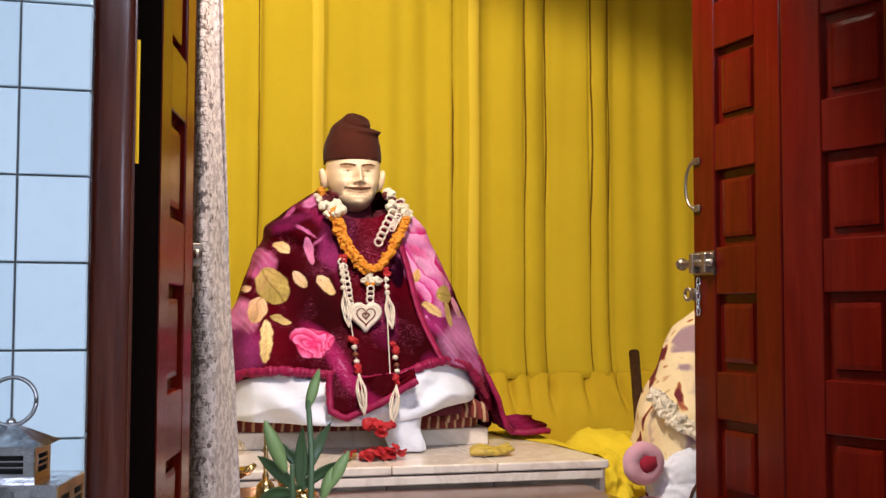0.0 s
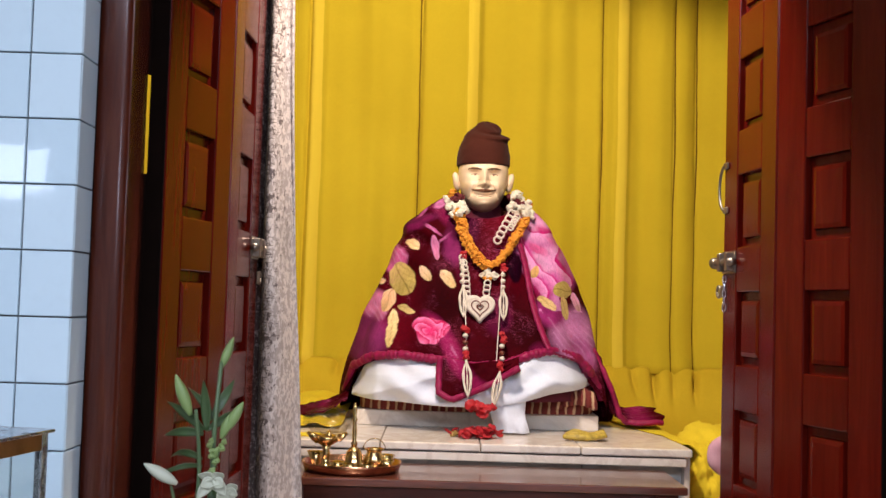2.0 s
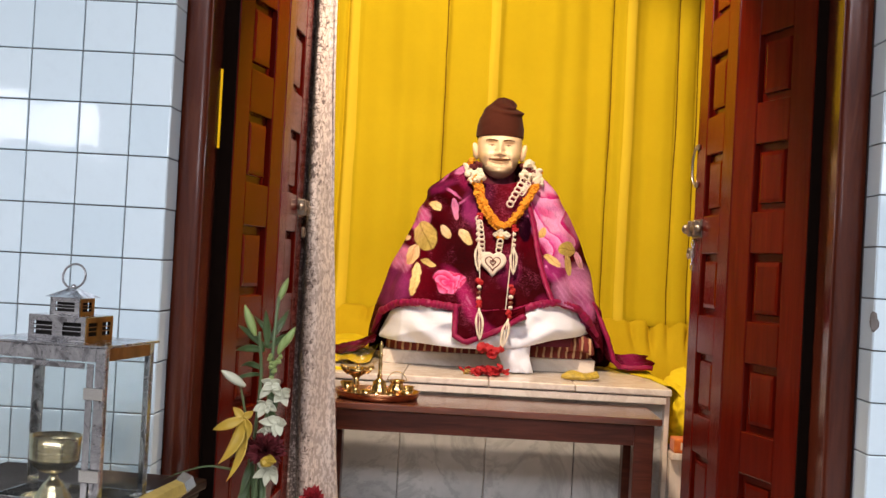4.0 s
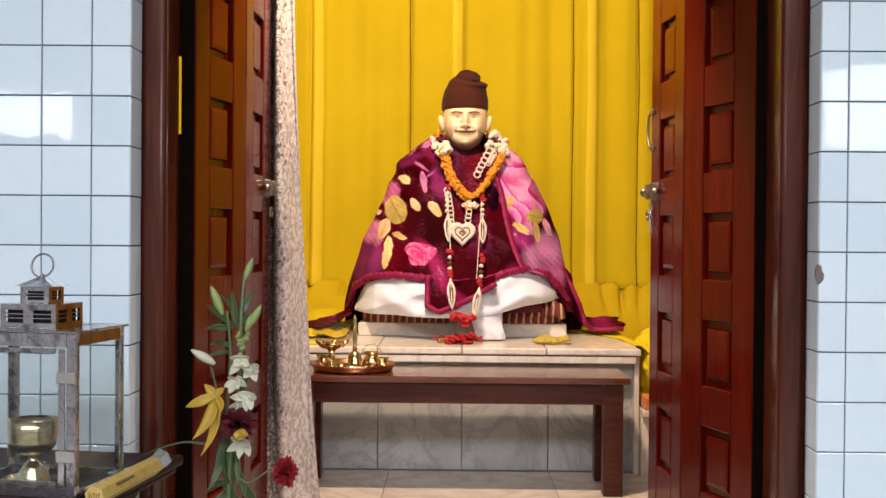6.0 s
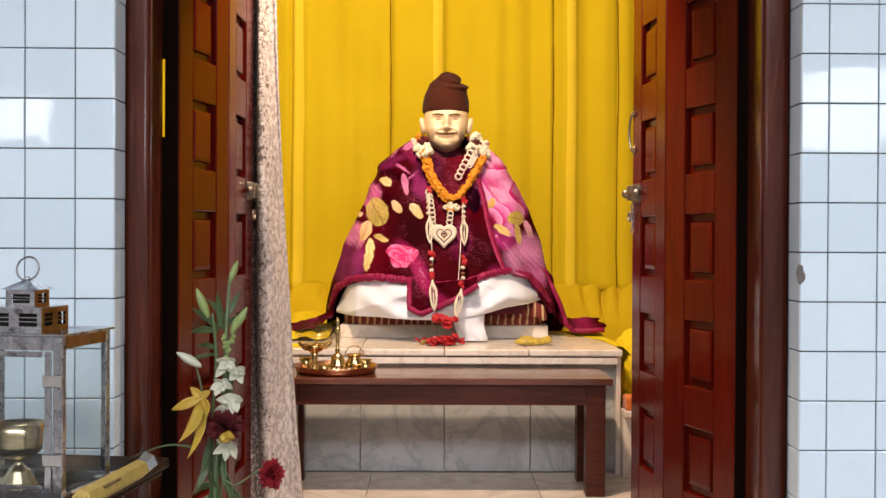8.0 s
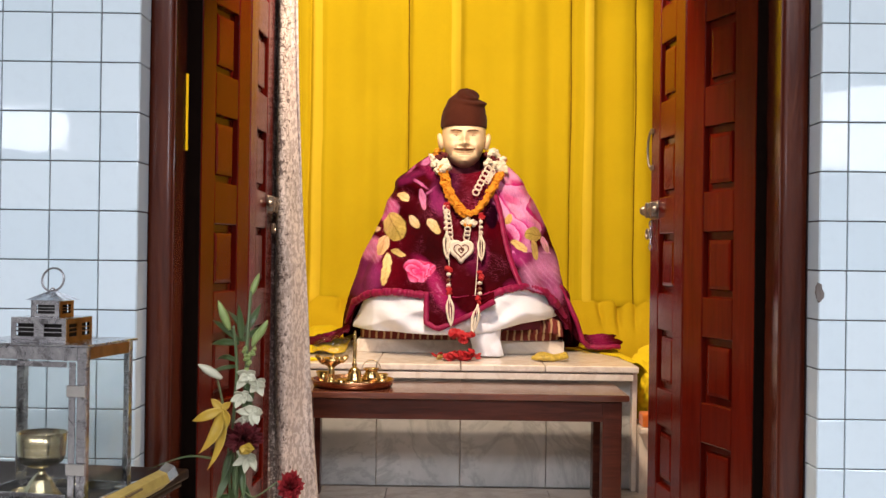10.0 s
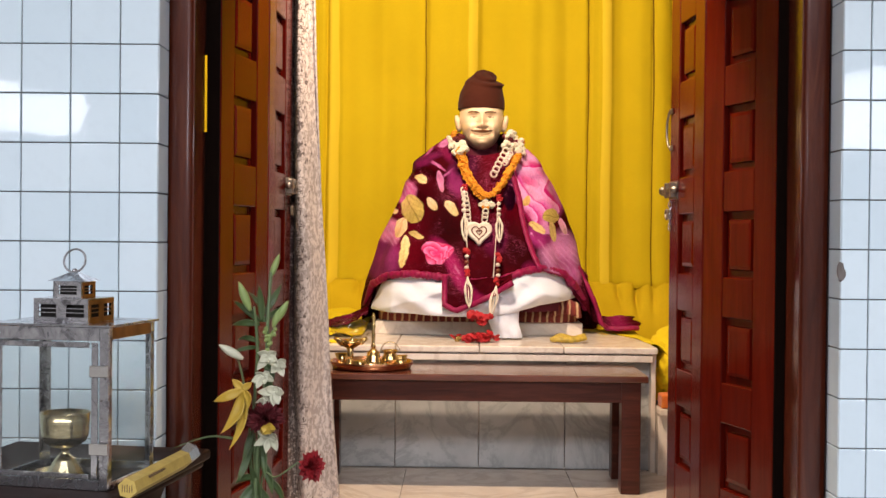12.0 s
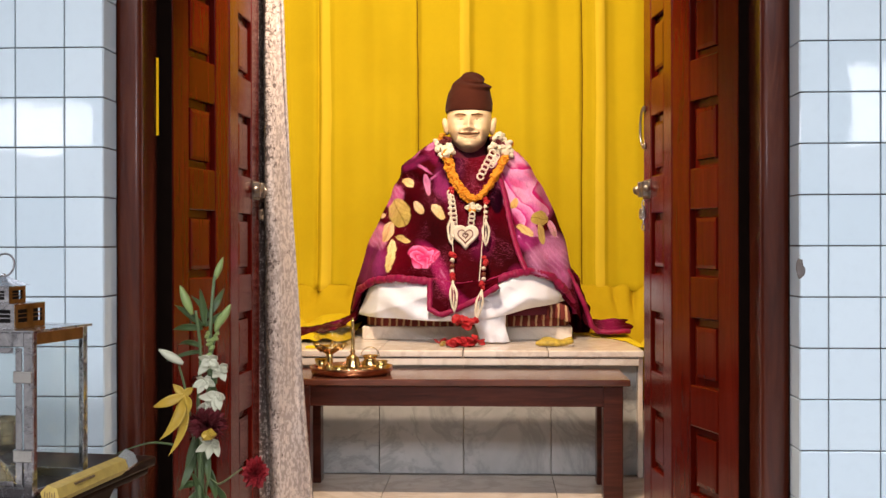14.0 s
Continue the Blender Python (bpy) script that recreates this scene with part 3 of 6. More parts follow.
# ---------------------------------------------------------------- drapes
def drape_point(u, v):
    x = -1.68 + 3.36 * u
    z = 2.72 - (2.72 - 0.76) * v
    lean = 0.012 * nz(x * 0.9, v * 1.3, 2.0)
    xs = x + lean
    soft = 0.6 + 0.4 * nz(x * 0.8, 3.0)
    y = 2.60 + soft * (0.019 * math.sin(xs * 23 + 3 * nz(x * 1.4, v * 0.5, 7.0)) + 0.010 * math.sin(xs * 52 + 4 * nz(x * 2.0, v * 0.4, 1.0)))
    y += 0.010 * nz(x * 5, z * 0.7, 4.0) + 0.003 * nz(x * 18, z * 2.0, 6.0)
    k = min(1.0, max(0.0, (x - 0.60) / 0.3))
    y += 0.006 * k * math.sin(xs * 62 + 2 * nz(x * 3, v, 9.0))
    for seam in SEAMS + (-0.62, -1.0):
        y += (0.024 if seam < 0.7 else 0.013) * math.exp(-((xs - seam) / 0.0065) ** 2)
    for seam in (0.002, 0.568, -0.585, -0.9):
        y -= 0.016 * math.exp(-((xs - seam) / 0.024) ** 4)
    y -= 0.03 * max(0, (v - 0.9) / 0.1) ** 2
    return (x, y, z)


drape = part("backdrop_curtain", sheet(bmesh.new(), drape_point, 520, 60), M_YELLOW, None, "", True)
thick(tagged(drape, "mustard yellow pleated curtain hanging behind the statue", "curtain"), 0.002)


DARTS = ((-0.86, 0.03), (-0.62, 0.04), (-0.47, 0.03), (0.62, 0.03), (0.70, 0.05), (0.775, 0.03), (0.86, 0.055), (0.99, 0.03), (1.12, 0.05), (1.30, 0.03))


def skirt_point(u, v):
    """The cloth below the tucks: it swells forward and runs down behind the altar."""
    x = -1.68 + 3.36 * u
    foot = 0.595 if x < 0.55 else lerp(x, [0.55, 0.70], [0.595, 0.43])
    z = 0.785 + (foot - 0.785) * v
    y = 2.572 - 0.115 * math.sin(v * math.pi * 0.5) ** 0.8 + 0.030 * nz(x * 4.5, v * 1.2, 1) * v + 0.012 * nz(x * 12, v * 2.5, 5)
    y -= 0.010 * abs(math.sin(x * 15 + 3 * nz(x * 3, v * 2))) * v
    for at, depth in DARTS:
        lean = 0.03 * v * math.sin(at * 9)
        y += depth * math.exp(-((x - at + lean) / 0.012) ** 2 - ((v - 0.18) / 0.16) ** 2)
        z -= 0.012 * math.exp(-((x - at + lean) / 0.02) ** 2 - (v / 0.2) ** 2)
    return (x, y, z)


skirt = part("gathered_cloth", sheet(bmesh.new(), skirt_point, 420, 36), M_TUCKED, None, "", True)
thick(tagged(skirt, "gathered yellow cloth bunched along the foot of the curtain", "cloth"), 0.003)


def spread_point(u, v):
    """A long fold lying from the shawl's end over the altar's corner, and on down the side."""
    y = 1.56 + 0.90 * v
    inner = lerp(v, [0, 0.25, 0.5, 1], [0.600, 0.580, 0.52, 0.44])
    x = inner + (0.95 - inner) * u
    top = PLINTH + 0.004 + 0.008 * max(0.0, nz(x * 6, y * 5, 2))
    low = 0.455 + 0.085 * max(0.0, nz(x * 5, y * 4, 11) + 0.30) + 0.012 * nz(x * 13, y * 11, 3)
    k = min(1.0, max(0.0, (x - 0.612) / 0.13))
    k = k * k * (3 - 2 * k)
    return (x, y, top * (1 - k) + max(low, 0.428) * k)


spread = part("yellow_sheet", sheet(bmesh.new(), spread_point, 90, 110), M_YELLOW_B, None, "", True)
thick(tagged(spread, "crumpled bright yellow sheet spilling over the altar's edge", "cloth"), 0.003)


def spread_left(u, v):
    x = -0.95 + 0.56 * u
    y = 1.72 + 0.75 * v
    z = PLINTH + 0.008 + 0.05 * max(0, v - 0.2) * (1 + nz(x * 7, y * 5, 2)) + 0.022 * abs(nz(x * 14, y * 11, 8))
    return (x, y, z)


tagged(thick(part("yellow_sheet", sheet(bmesh.new(), spread_left, 60, 60), M_YELLOW_B, None, "", True), 0.003),
       "rumpled yellow sheet lying on the altar top", "cloth")


def silver_point(u, v):
    z = 2.40 - (2.40 - 0.213) * v
    x0 = lerp(z, [0.2, 0.6, 1.1, 1.7, 2.4], [-0.545, -0.542, -0.540, -0.538, -0.535])
    x1 = lerp(z, [0.2, 0.6, 1.1, 1.7, 2.4], [-0.368, -0.404, -0.434, -0.456, -0.462])
    x = x0 + (x1 - x0) * (0.5 + 0.5 * (-math.cos(u * math.pi)))
    k = 1 + 0.4 * v
    y = 0.862 - 0.030 * k * math.sin(u * math.pi) + 0.045 * math.exp(-((u - 0.36 - 0.05 * nz(z * 2)) / 0.06) ** 2)
    y += 0.010 * k * math.sin(u * 10 + 2 * nz(z * 1.6, 1)) + 0.004 * nz(u * 9, z * 6, 5)
    x += 0.006 * nz(z * 1.8, u * 3, 8)
    return (x, y, z)


def silver_back(u, v):
    p = silver_point(u, v)
    return (p[0], 0.872 + 0.035 * math.sin(u * math.pi), p[2])


bm = sheet(bmesh.new(), silver_point, 70, 110)
sheet(bm, silver_back, 12, 40)
silver = tagged(part("silver_curtain", bm, M_SILVER, None, "", True), "bunched silver-white brocade door curtain hanging to the floor", "curtain")
thick(silver, 0.002)
tagged(part("curtain_rod", tube(bmesh.new(), [(-1.69, 0.865, 2.42), (1.69, 0.865, 2.42)], 0.012, 12), M_STEEL, None, "", True),
       "steel curtain rod across the shrine", "rod", "", "structure")

# ---------------------------------------------------------------- seated statue
CX, CY = 0.022, 2.10
ZS = [0.60, 0.72, 0.80, 0.88, 0.98, 1.08, 1.18, 1.25, 1.30, 1.34, 1.375]
WS = [0.432, 0.425, 0.412, 0.392, 0.356, 0.322, 0.285, 0.245, 0.195, 0.135, 0.085]
FS = [0.40, 0.395, 0.385, 0.345, 0.262, 0.215, 0.190, 0.175, 0.155, 0.125, 0.095]
BS = [0.28, 0.27, 0.26, 0.24, 0.22, 0.20, 0.19, 0.17, 0.15, 0.12, 0.09]


def front_y(x, z, out=0.0):
    w, f = lerp(z, ZS, WS), lerp(z, ZS, FS)
    k = min(1.0, abs(x - CX) / w)
    return CY - (f + out) * max(0.0, 1 - k ** 2.3) ** (1 / 2.3) - (out * 0.0)


def around(a, z, shrink=0.0):
    w, f, b = lerp(z, ZS, WS) - shrink, lerp(z, ZS, FS) - shrink, lerp(z, ZS, BS) - shrink
    c, s = math.cos(a), math.sin(a)
    e = 2 / 2.3
    x = CX + w * math.copysign(abs(c) ** e, c)
    y = CY - (f if s > 0 else b) * math.copysign(abs(s) ** e, s)
    return x, y


def head_point(u, v):
    """Plain sculpted head: an egg with brow, nose, cheeks, moustache and chin."""
    a, b = 2 * math.pi * u, math.pi * (v - 0.5)
    dx, dy, dz = math.cos(b) * math.sin(a), -math.cos(b) * math.cos(a), math.sin(b)
    full = math.sqrt(max(0.0, 1 - abs(dz) ** 6.5)) / max(math.cos(b), 1e-3) if dz < 0 and v > 1e-6 else 1.0
    full = min(full, 6.0)
    jaw = 1.0 - 0.46 * max(0.0, -dz) ** 1.8
    x, y, z = 0.083 * dx * jaw * full, 0.098 * dy * full, (0.138 if dz < 0 else 0.112) * dz + 0.034
    if dy < 0:
        z -= 0.012
        g = lambda px, pz, sx, sz: math.exp(-((x - px) / sx) ** 2 - ((z - pz) / sz) ** 2)
        out = 0.032 * g(0, -0.010, 0.011, 0.026) + 0.018 * g(0, -0.028, 0.018, 0.009) + 0.006 * (g(-0.016, -0.029, 0.007, 0.007) + g(0.016, -0.029, 0.007, 0.007))
        out += 0.010 * (g(-0.030, 0.026, 0.021, 0.007) + g(0.030, 0.026, 0.021, 0.007))
        out -= 0.014 * (g(-0.031, 0.010, 0.018, 0.010) + g(0.031, 0.010, 0.018, 0.010))
        out += 0.004 * (g(-0.031, 0.009, 0.011, 0.006) + g(0.031, 0.009, 0.011, 0.006))
        out += 0.014 * (g(-0.046, -0.030, 0.017, 0.018) + g(0.046, -0.030, 0.017, 0.018))
        out -= 0.010 * (g(-0.036, -0.050, 0.007, 0.018) + g(0.036, -0.050, 0.007, 0.018))
        crease = abs(x) - (0.020 + 0.55 * (-0.018 - z))
        if -0.070 < z < -0.012:
            out -= 0.0045 * math.exp(-(crease / 0.0035) ** 2)
        out -= 0.004 * (g(-0.011, -0.037, 0.004, 0.004) + g(0.011, -0.037, 0.004, 0.004))
        bend = z - (-0.047 + 3.5 * x * x)
        out += 0.008 * math.exp(-(bend / 0.006) ** 2 - (x / 0.036) ** 4)
        mouth = z - (-0.064 + 6.0 * x * x)
        out -= 0.008 * math.exp(-(mouth / 0.004) ** 2 - (x / 0.030) ** 4)
        out += 0.005 * g(0, -0.073, 0.024, 0.006) + 0.010 * g(0, -0.092, 0.026, 0.014)
        y -= out * min(1.0, -dy * 1.6)
        y -= 0.22 * max(0.0, -0.015 - z) * min(1.0, -dy * 1.6)
        z += 0.012
    return Vector((0.031 + x, 2.070 + y, 1.398 + z))


def build_statue():
    bm = bmesh.new()
    sheet(bm, head_point, 360, 240, True)
    for s in (-1, 1):  # ears
        ear = bmesh.ops.create_icosphere(bm, subdivisions=3, radius=1.0)
        for v in ear["verts"]:
            d = v.co.copy()
            hollow = 0.35 * math.exp(-(d.y / 0.5) ** 2 - (d.z / 0.5) ** 2)
            v.co = Vector((0.031 + s * (0.089 + 0.014 * d.x * (1 - hollow) + 0.005 * d.z), 2.076 + 0.019 * d.y - 0.006 * d.z, 1.400 + 0.032 * d.z * (1 + 0.12 * d.y)))
    before = len(bm.faces)
    lathe(bm, [(0.075, 1.24), (0.062, 1.30), (0.060, 1.36), (0.055, 1.40)], 32, Matrix.Translation((0.031, 2.09, 0)))
    sheet(bm, lambda u, v: (*around(2 * math.pi * u, 0.705 + 0.555 * v, 0.032), 0.705 + 0.555 * v), 64, 30, True)
    bm.faces.ensure_lookup_table()
    for f in bm.faces[before:]:
        f.material_index = 2
    bmesh.ops.recalc_face_normals(bm, faces=bm.faces)
    for f in bm.faces:
        c = f.calc_center_median() - Vector((0.031, 2.070, 1.408))
        if c.y < -0.05 and abs(c.z) < 0.1:
            bend = c.z - (-0.047 + 3.5 * c.x * c.x)
            if abs(c.x) < 0.040 and abs(bend) < 0.0046 * (1 - (c.x / 0.044) ** 2) + 0.0006:
                f.material_index = 1
            brow = c.z - (0.027 + 0.10 * (abs(c.x) - 0.030) - 6.0 * (abs(c.x) - 0.030) ** 2)
            if 0.010 < abs(c.x) < 0.052 and abs(brow) < 0.0026:
                f.material_index = 1
            ex = abs(c.x) - 0.030
            lid = c.z - (0.0115 - 22 * ex * ex)
            if abs(ex) < 0.013 and abs(lid) < 0.0012:
                f.material_index = 1
            if math.hypot(ex, c.z - 0.0085) < 0.0036:
                f.material_index = 1
            if abs(c.x) < 0.027 and abs(c.z - (-0.0655 + 6.0 * c.x * c.x)) < 0.0011:
                f.material_index = 1
    return bm


statue = part("statue", build_statue(), [M_FACE, M_HAIR, M_NECK], None, "", True)
tagged(statue, "seated painted plaster statue wrapped in a velvet shawl", "statue")


def cap_point(u, v):
    a = 2 * math.pi * u
    t = max(0.0, (v - 0.06) / 0.94)
    rim = 0.006 * math.sin(math.pi * min(1.0, v / 0.06)) if v < 0.06 else 0.0
    r = 0.0885 * max(0.0, 1 - t ** 2.3) ** 0.58 - (0.006 * (0.06 - v) / 0.06 if v < 0.06 else 0.0)
    z = -0.002 + 0.150 * t - rim
    ridge = math.exp(-((t - 0.70 - 0.13 * math.sin(a - 0.6)) / 0.055) ** 2) - 0.8 * math.exp(-((t - 0.80 - 0.13 * math.sin(a - 0.6)) / 0.04) ** 2)
    r += 0.013 * ridge * (0.45 + 0.55 * math.cos(a + 0.5))
    twist = math.sin(3 * a + 16 * t) * max(0.0, t - 0.55) * max(0.0, 1 - t) ** 0.3
    r += 0.022 * twist + 0.0025 * nz(4 * math.cos(a), 4 * math.sin(a), v * 6)
    x = 0.030 + r * math.cos(a) + 0.010 * t * t
    y = 2.072 + 1.16 * r * math.sin(a) + 0.03 * t
    return (x, y, 1.458 + z + 0.004 * t * math.sin(2 * a + 1) - 0.012 * max(0, math.sin(a)) * (1 - t))


cap = tagged(part("woollen_cap", sheet(bmesh.new(), cap_point, 80, 64, True), M_CAP, None, "", True), "dark brown folded woollen cap on the statue's head", "cap")
tagged(part("seat_block", boxed(-0.352, 0.402, 1.865, 2.40, PLINTH, 0.660, 0.004, 2), M_SLAB), "low white marble block under the seat mat", "block")


def mat_point(u, v):
    a = 2 * math.pi * u
    c, s = math.cos(a), math.sin(a)
    x = 0.025 + 0.372 * math.copysign(abs(c) ** 0.35, c)
    y = 2.12 + 0.268 * math.copysign(abs(s) ** 0.35, s)
    bulge = 0.006 * math.sin(v * math.pi)
    k = 1 + bulge
    z = 0.661 + 0.036 * v + 0.004 * nz(x * 6, y * 6) * v + (0.012 * math.exp(-((x - 0.30) / 0.09) ** 2) * v if s < 0 else 0)
    return ((x - 0.025) * k + 0.025, (y - 2.12) * k + 2.12, z)


bm = sheet(bmesh.new(), mat_point, 160, 6, True)
bm.verts.ensure_lookup_table()
bm.faces.new([bm.verts[5 * 160 + k] for k in range(160)])
tagged(part("seat_mat", bm, M_MAT, None, "", True), "maroon woven seat mat with cream stripes under the statue", "mat")


mat_corner = thing("mat_corner", "rolled-up striped corner of the woven seat mat", "mat")
for k in range(7):
    x = 0.275 + 0.018 * k
    z = 0.716 - 0.0016 * (k - 3) ** 2
    path = curve([(x - 0.012, 1.88, z + 0.026), (x - 0.004, 1.850, z + 0.022), (x, 1.838, z + 0.004), (x + 0.002, 1.842, z - 0.020)], 12)
    part("fold", tube(bmesh.new(), path, lambda t: 0.0098 + 0.0012 * math.sin(9 * t), 8), M_MAT, mat_corner, "", True)


# white lower garment over the folded legs
def dhoti_point(u, v):
    x = -0.372 + 0.765 * u
    lobe = lerp(x, [-0.372, -0.33, -0.2, -0.08, 0.03, 0.12, 0.25, 0.35, 0.393], [0.72, 0.80, 0.845, 0.83, 0.80, 0.83, 0.865, 0.83, 0.76])
    foot = lerp(x, [-0.372, -0.2, -0.06, 0.05, 0.14, 0.24, 0.393], [0.698, 0.694, 0.690, 0.69, 0.705, 0.730, 0.752])
    z = foot + (lobe - foot) * v
    y = front_y(max(-0.365, min(0.40, x)), min(z + 0.03, 0.86)) + 0.025
    y -= 0.030 * math.sin(math.pi * (1 - v) ** 1.4) * 0.9
    y += 0.016 * math.sin(z * 62 + 7 * nz(x * 5, 1) + x * 14) * (1 - 0.5 * v) + 0.012 * nz(x * 14, z * 20, 3)
    y += 0.05 * max(0, abs(x - 0.01) - 0.30) / 0.08
    ridge = z * 7 - x * 1.6 if x < 0.05 else z * 7 + x * 2.4
    y += 0.030 * abs(nz(ridge * 1.6, x * 1.7, 6.0)) - 0.034
    return (x, min(y, 2.05), z)


dhoti = thing("white_garment", "white cotton cloth draped over the statue's folded legs", "garment")
thick(part("lap_cloth", sheet(bmesh.new(), dhoti_point, 120, 40), M_WHITE, dhoti, "", True), 0.003)


def tail_point(u, v):
    z = 0.80 - 0.183 * v
    xc = lerp(v, [0, 0.5, 0.8, 1], [0.105, 0.10, 0.115, 0.128])
    hw = lerp(v, [0, 0.35, 0.7, 1], [0.10, 0.070, 0.050, 0.047])
    x = xc + hw * (2 * u - 1)
    y = lerp(v, [0, 0.3, 0.6, 1], [1.73, 1.705, 1.70, 1.69]) + 0.006 * math.sin(u * 9 + 3 * v) + 0.016 * nz(u * 3, v * 4, 4) + 0.03 * (2 * u - 1) ** 2
    return (x, y, z)


thick(part("hanging_end", sheet(bmesh.new(), tail_point, 36, 40), M_WHITE, dhoti, "loose white cloth end hanging over the mat", True), 0.003)


# ---------------------------------------------------------------- velvet shawl
HEM_X = [-0.46, -0.425, -0.40, -0.37, -0.31, -0.22, -0.1, 0.0, 0.1, 0.18, 0.25, 0.33, 0.38, 0.41, 0.44, 0.47]
HEM_Z = [0.62, 0.64, 0.70, 0.785, 0.822, 0.832, 0.822, 0.805, 0.815, 0.845, 0.858, 0.835, 0.785, 0.73, 0.65, 0.62]


def shawl_point(u, v):
    a = 2 * math.pi * u
    c, s = math.cos(a), math.sin(a)
    xh = CX + 0.43 * math.copysign(abs(c) ** 0.87, c)
    hem = lerp(xh, HEM_X, HEM_Z) if s > -0.05 else 0.63
    top = 1.368 - 0.098 * max(0.0, s) ** 3
    z = top + (hem - top) * v
    x, y = around(a, z)
    r = Vector((x - CX, y - CY))
    d = r.normalized()
    k = 0.016 * math.sin(a * 9 + 5 * nz(v * 2, 3) + z * 7) * v * (0.4 + 0.6 * abs(c))
    k += 0.014 * nz(x * 6, z * 6, 1) + 0.007 * nz(x * 15, z * 9, 4)
    k += 0.012 * math.sin(z * 55 + x * 22) * math.exp(-((x + 0.16) / 0.09) ** 2 - ((z - 1.20) / 0.09) ** 2)
    return (x + d.x * k, y + d.y * k, z)


def surface_y(x, z):
    """The shawl's front at x, z, a little proud."""
    y = front_y(x, z)
    return y - 0.016


PRINT = [  # x, z, half width, half height, turn, colour, soft
    (-0.252, 1.135, 0.040, 0.050, 20, (0.60, 0.14, 0.32), 0.3), (-0.311, 0.986, 0.045, 0.050, 30, (0.66, 0.22, 0.36), 0.4),
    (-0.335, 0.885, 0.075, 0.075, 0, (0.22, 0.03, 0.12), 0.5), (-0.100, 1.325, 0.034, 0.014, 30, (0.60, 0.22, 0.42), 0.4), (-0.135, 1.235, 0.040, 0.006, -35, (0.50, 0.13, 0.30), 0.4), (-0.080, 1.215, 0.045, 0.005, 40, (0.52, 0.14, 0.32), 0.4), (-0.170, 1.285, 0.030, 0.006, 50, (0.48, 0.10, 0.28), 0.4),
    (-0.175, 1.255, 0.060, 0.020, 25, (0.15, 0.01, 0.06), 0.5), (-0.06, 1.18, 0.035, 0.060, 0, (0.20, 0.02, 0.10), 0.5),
    (-0.223, 1.070, 0.045, 0.055, 25, (0.36, 0.29, 0.065), 0.12), (-0.194, 1.184, 0.027, 0.015, -20, (0.60, 0.44, 0.16), 0.15),
    (-0.122, 1.172, 0.012, 0.042, 12, (0.55, 0.22, 0.30), 0.2), (-0.150, 1.088, 0.015, 0.032, 35, (0.52, 0.40, 0.18), 0.15),
    (-0.080, 1.075, 0.017, 0.034, 40, (0.55, 0.42, 0.17), 0.15), (-0.265, 1.000, 0.024, 0.040, -20, (0.62, 0.42, 0.18), 0.15),
    (-0.248, 0.915, 0.017, 0.060, -8, (0.58, 0.46, 0.16), 0.15), (-0.205, 0.975, 0.030, 0.010, -20, (0.42, 0.34, 0.10), 0.2),
    (-0.292, 1.062, 0.012, 0.010, 0, (0.60, 0.45, 0.2), 0.2),
    (0.240, 1.190, 0.105, 0.150, 25, (0.58, 0.10, 0.32), 0.35), (0.200, 1.265, 0.060, 0.060, 0, (0.72, 0.34, 0.50), 0.5),
    (0.232, 1.140, 0.070, 0.040, 20, (0.70, 0.36, 0.52), 0.5), (0.255, 1.225, 0.055, 0.020, -30, (0.62, 0.03, 0.18), 0.4),
    (0.215, 1.175, 0.045, 0.014, -25, (0.60, 0.03, 0.17), 0.4), (0.285, 1.120, 0.045, 0.018, -40, (0.62, 0.04, 0.18), 0.4),
    (0.330, 0.905, 0.085, 0.085, 30, (0.48, 0.20, 0.36), 0.5), (0.345, 0.840, 0.050, 0.060, 20, (0.42, 0.12, 0.28), 0.5),
    (0.250, 0.985, 0.050, 0.050, 0, (0.30, 0.03, 0.15), 0.5),
    (0.289, 1.050, 0.034, 0.030, 0, (0.36, 0.29, 0.06), 0.12), (0.296, 0.990, 0.015, 0.036, 8, (0.44, 0.35, 0.09), 0.12),
    (0.236, 1.006, 0.034, 0.015, -25, (0.48, 0.37, 0.12), 0.12), (0.196, 1.104, 0.014, 0.022, -20, (0.50, 0.33, 0.09), 0.15),
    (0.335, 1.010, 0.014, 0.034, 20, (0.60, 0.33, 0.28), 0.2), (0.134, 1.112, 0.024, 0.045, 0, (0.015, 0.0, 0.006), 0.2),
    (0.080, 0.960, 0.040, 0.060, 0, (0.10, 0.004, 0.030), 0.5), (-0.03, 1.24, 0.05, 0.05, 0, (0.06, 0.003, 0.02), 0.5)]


def blend(a, b, k):
    return a.lerp(Vector(b), max(0.0, min(1.0, k)))


def rose_print(col, dx, dz):
    """A full-blown rose: lobed outline, folded petals round a dark heart."""
    r, t = math.hypot(dx / 0.060, dz / 0.048), math.atan2(dz, dx)
    rim = 0.88 + 0.05 * math.sin(5 * t + 0.6) + 0.09 * math.sin(3 * t + 0.8) + 0.06 * math.sin(2 * t + 2.0)
    k = (rim - r) / 0.06
    if k <= 0:
        return col
    turn = r * 2.3 + 0.55 * math.sin(t + 1.0) + 0.30 * math.sin(3 * t + 2.5 * r) + 1.2 * nz(dx * 30, dz * 30, 4)
    fold = turn - math.floor(turn)
    tone = blend(Vector((0.46, 0.010, 0.085)), (0.86, 0.26, 0.46), fold ** 1.4)
    tone = blend(tone, (0.66, 0.03, 0.16), 1.1 - r * 2.6)
    return blend(col, tone, k)


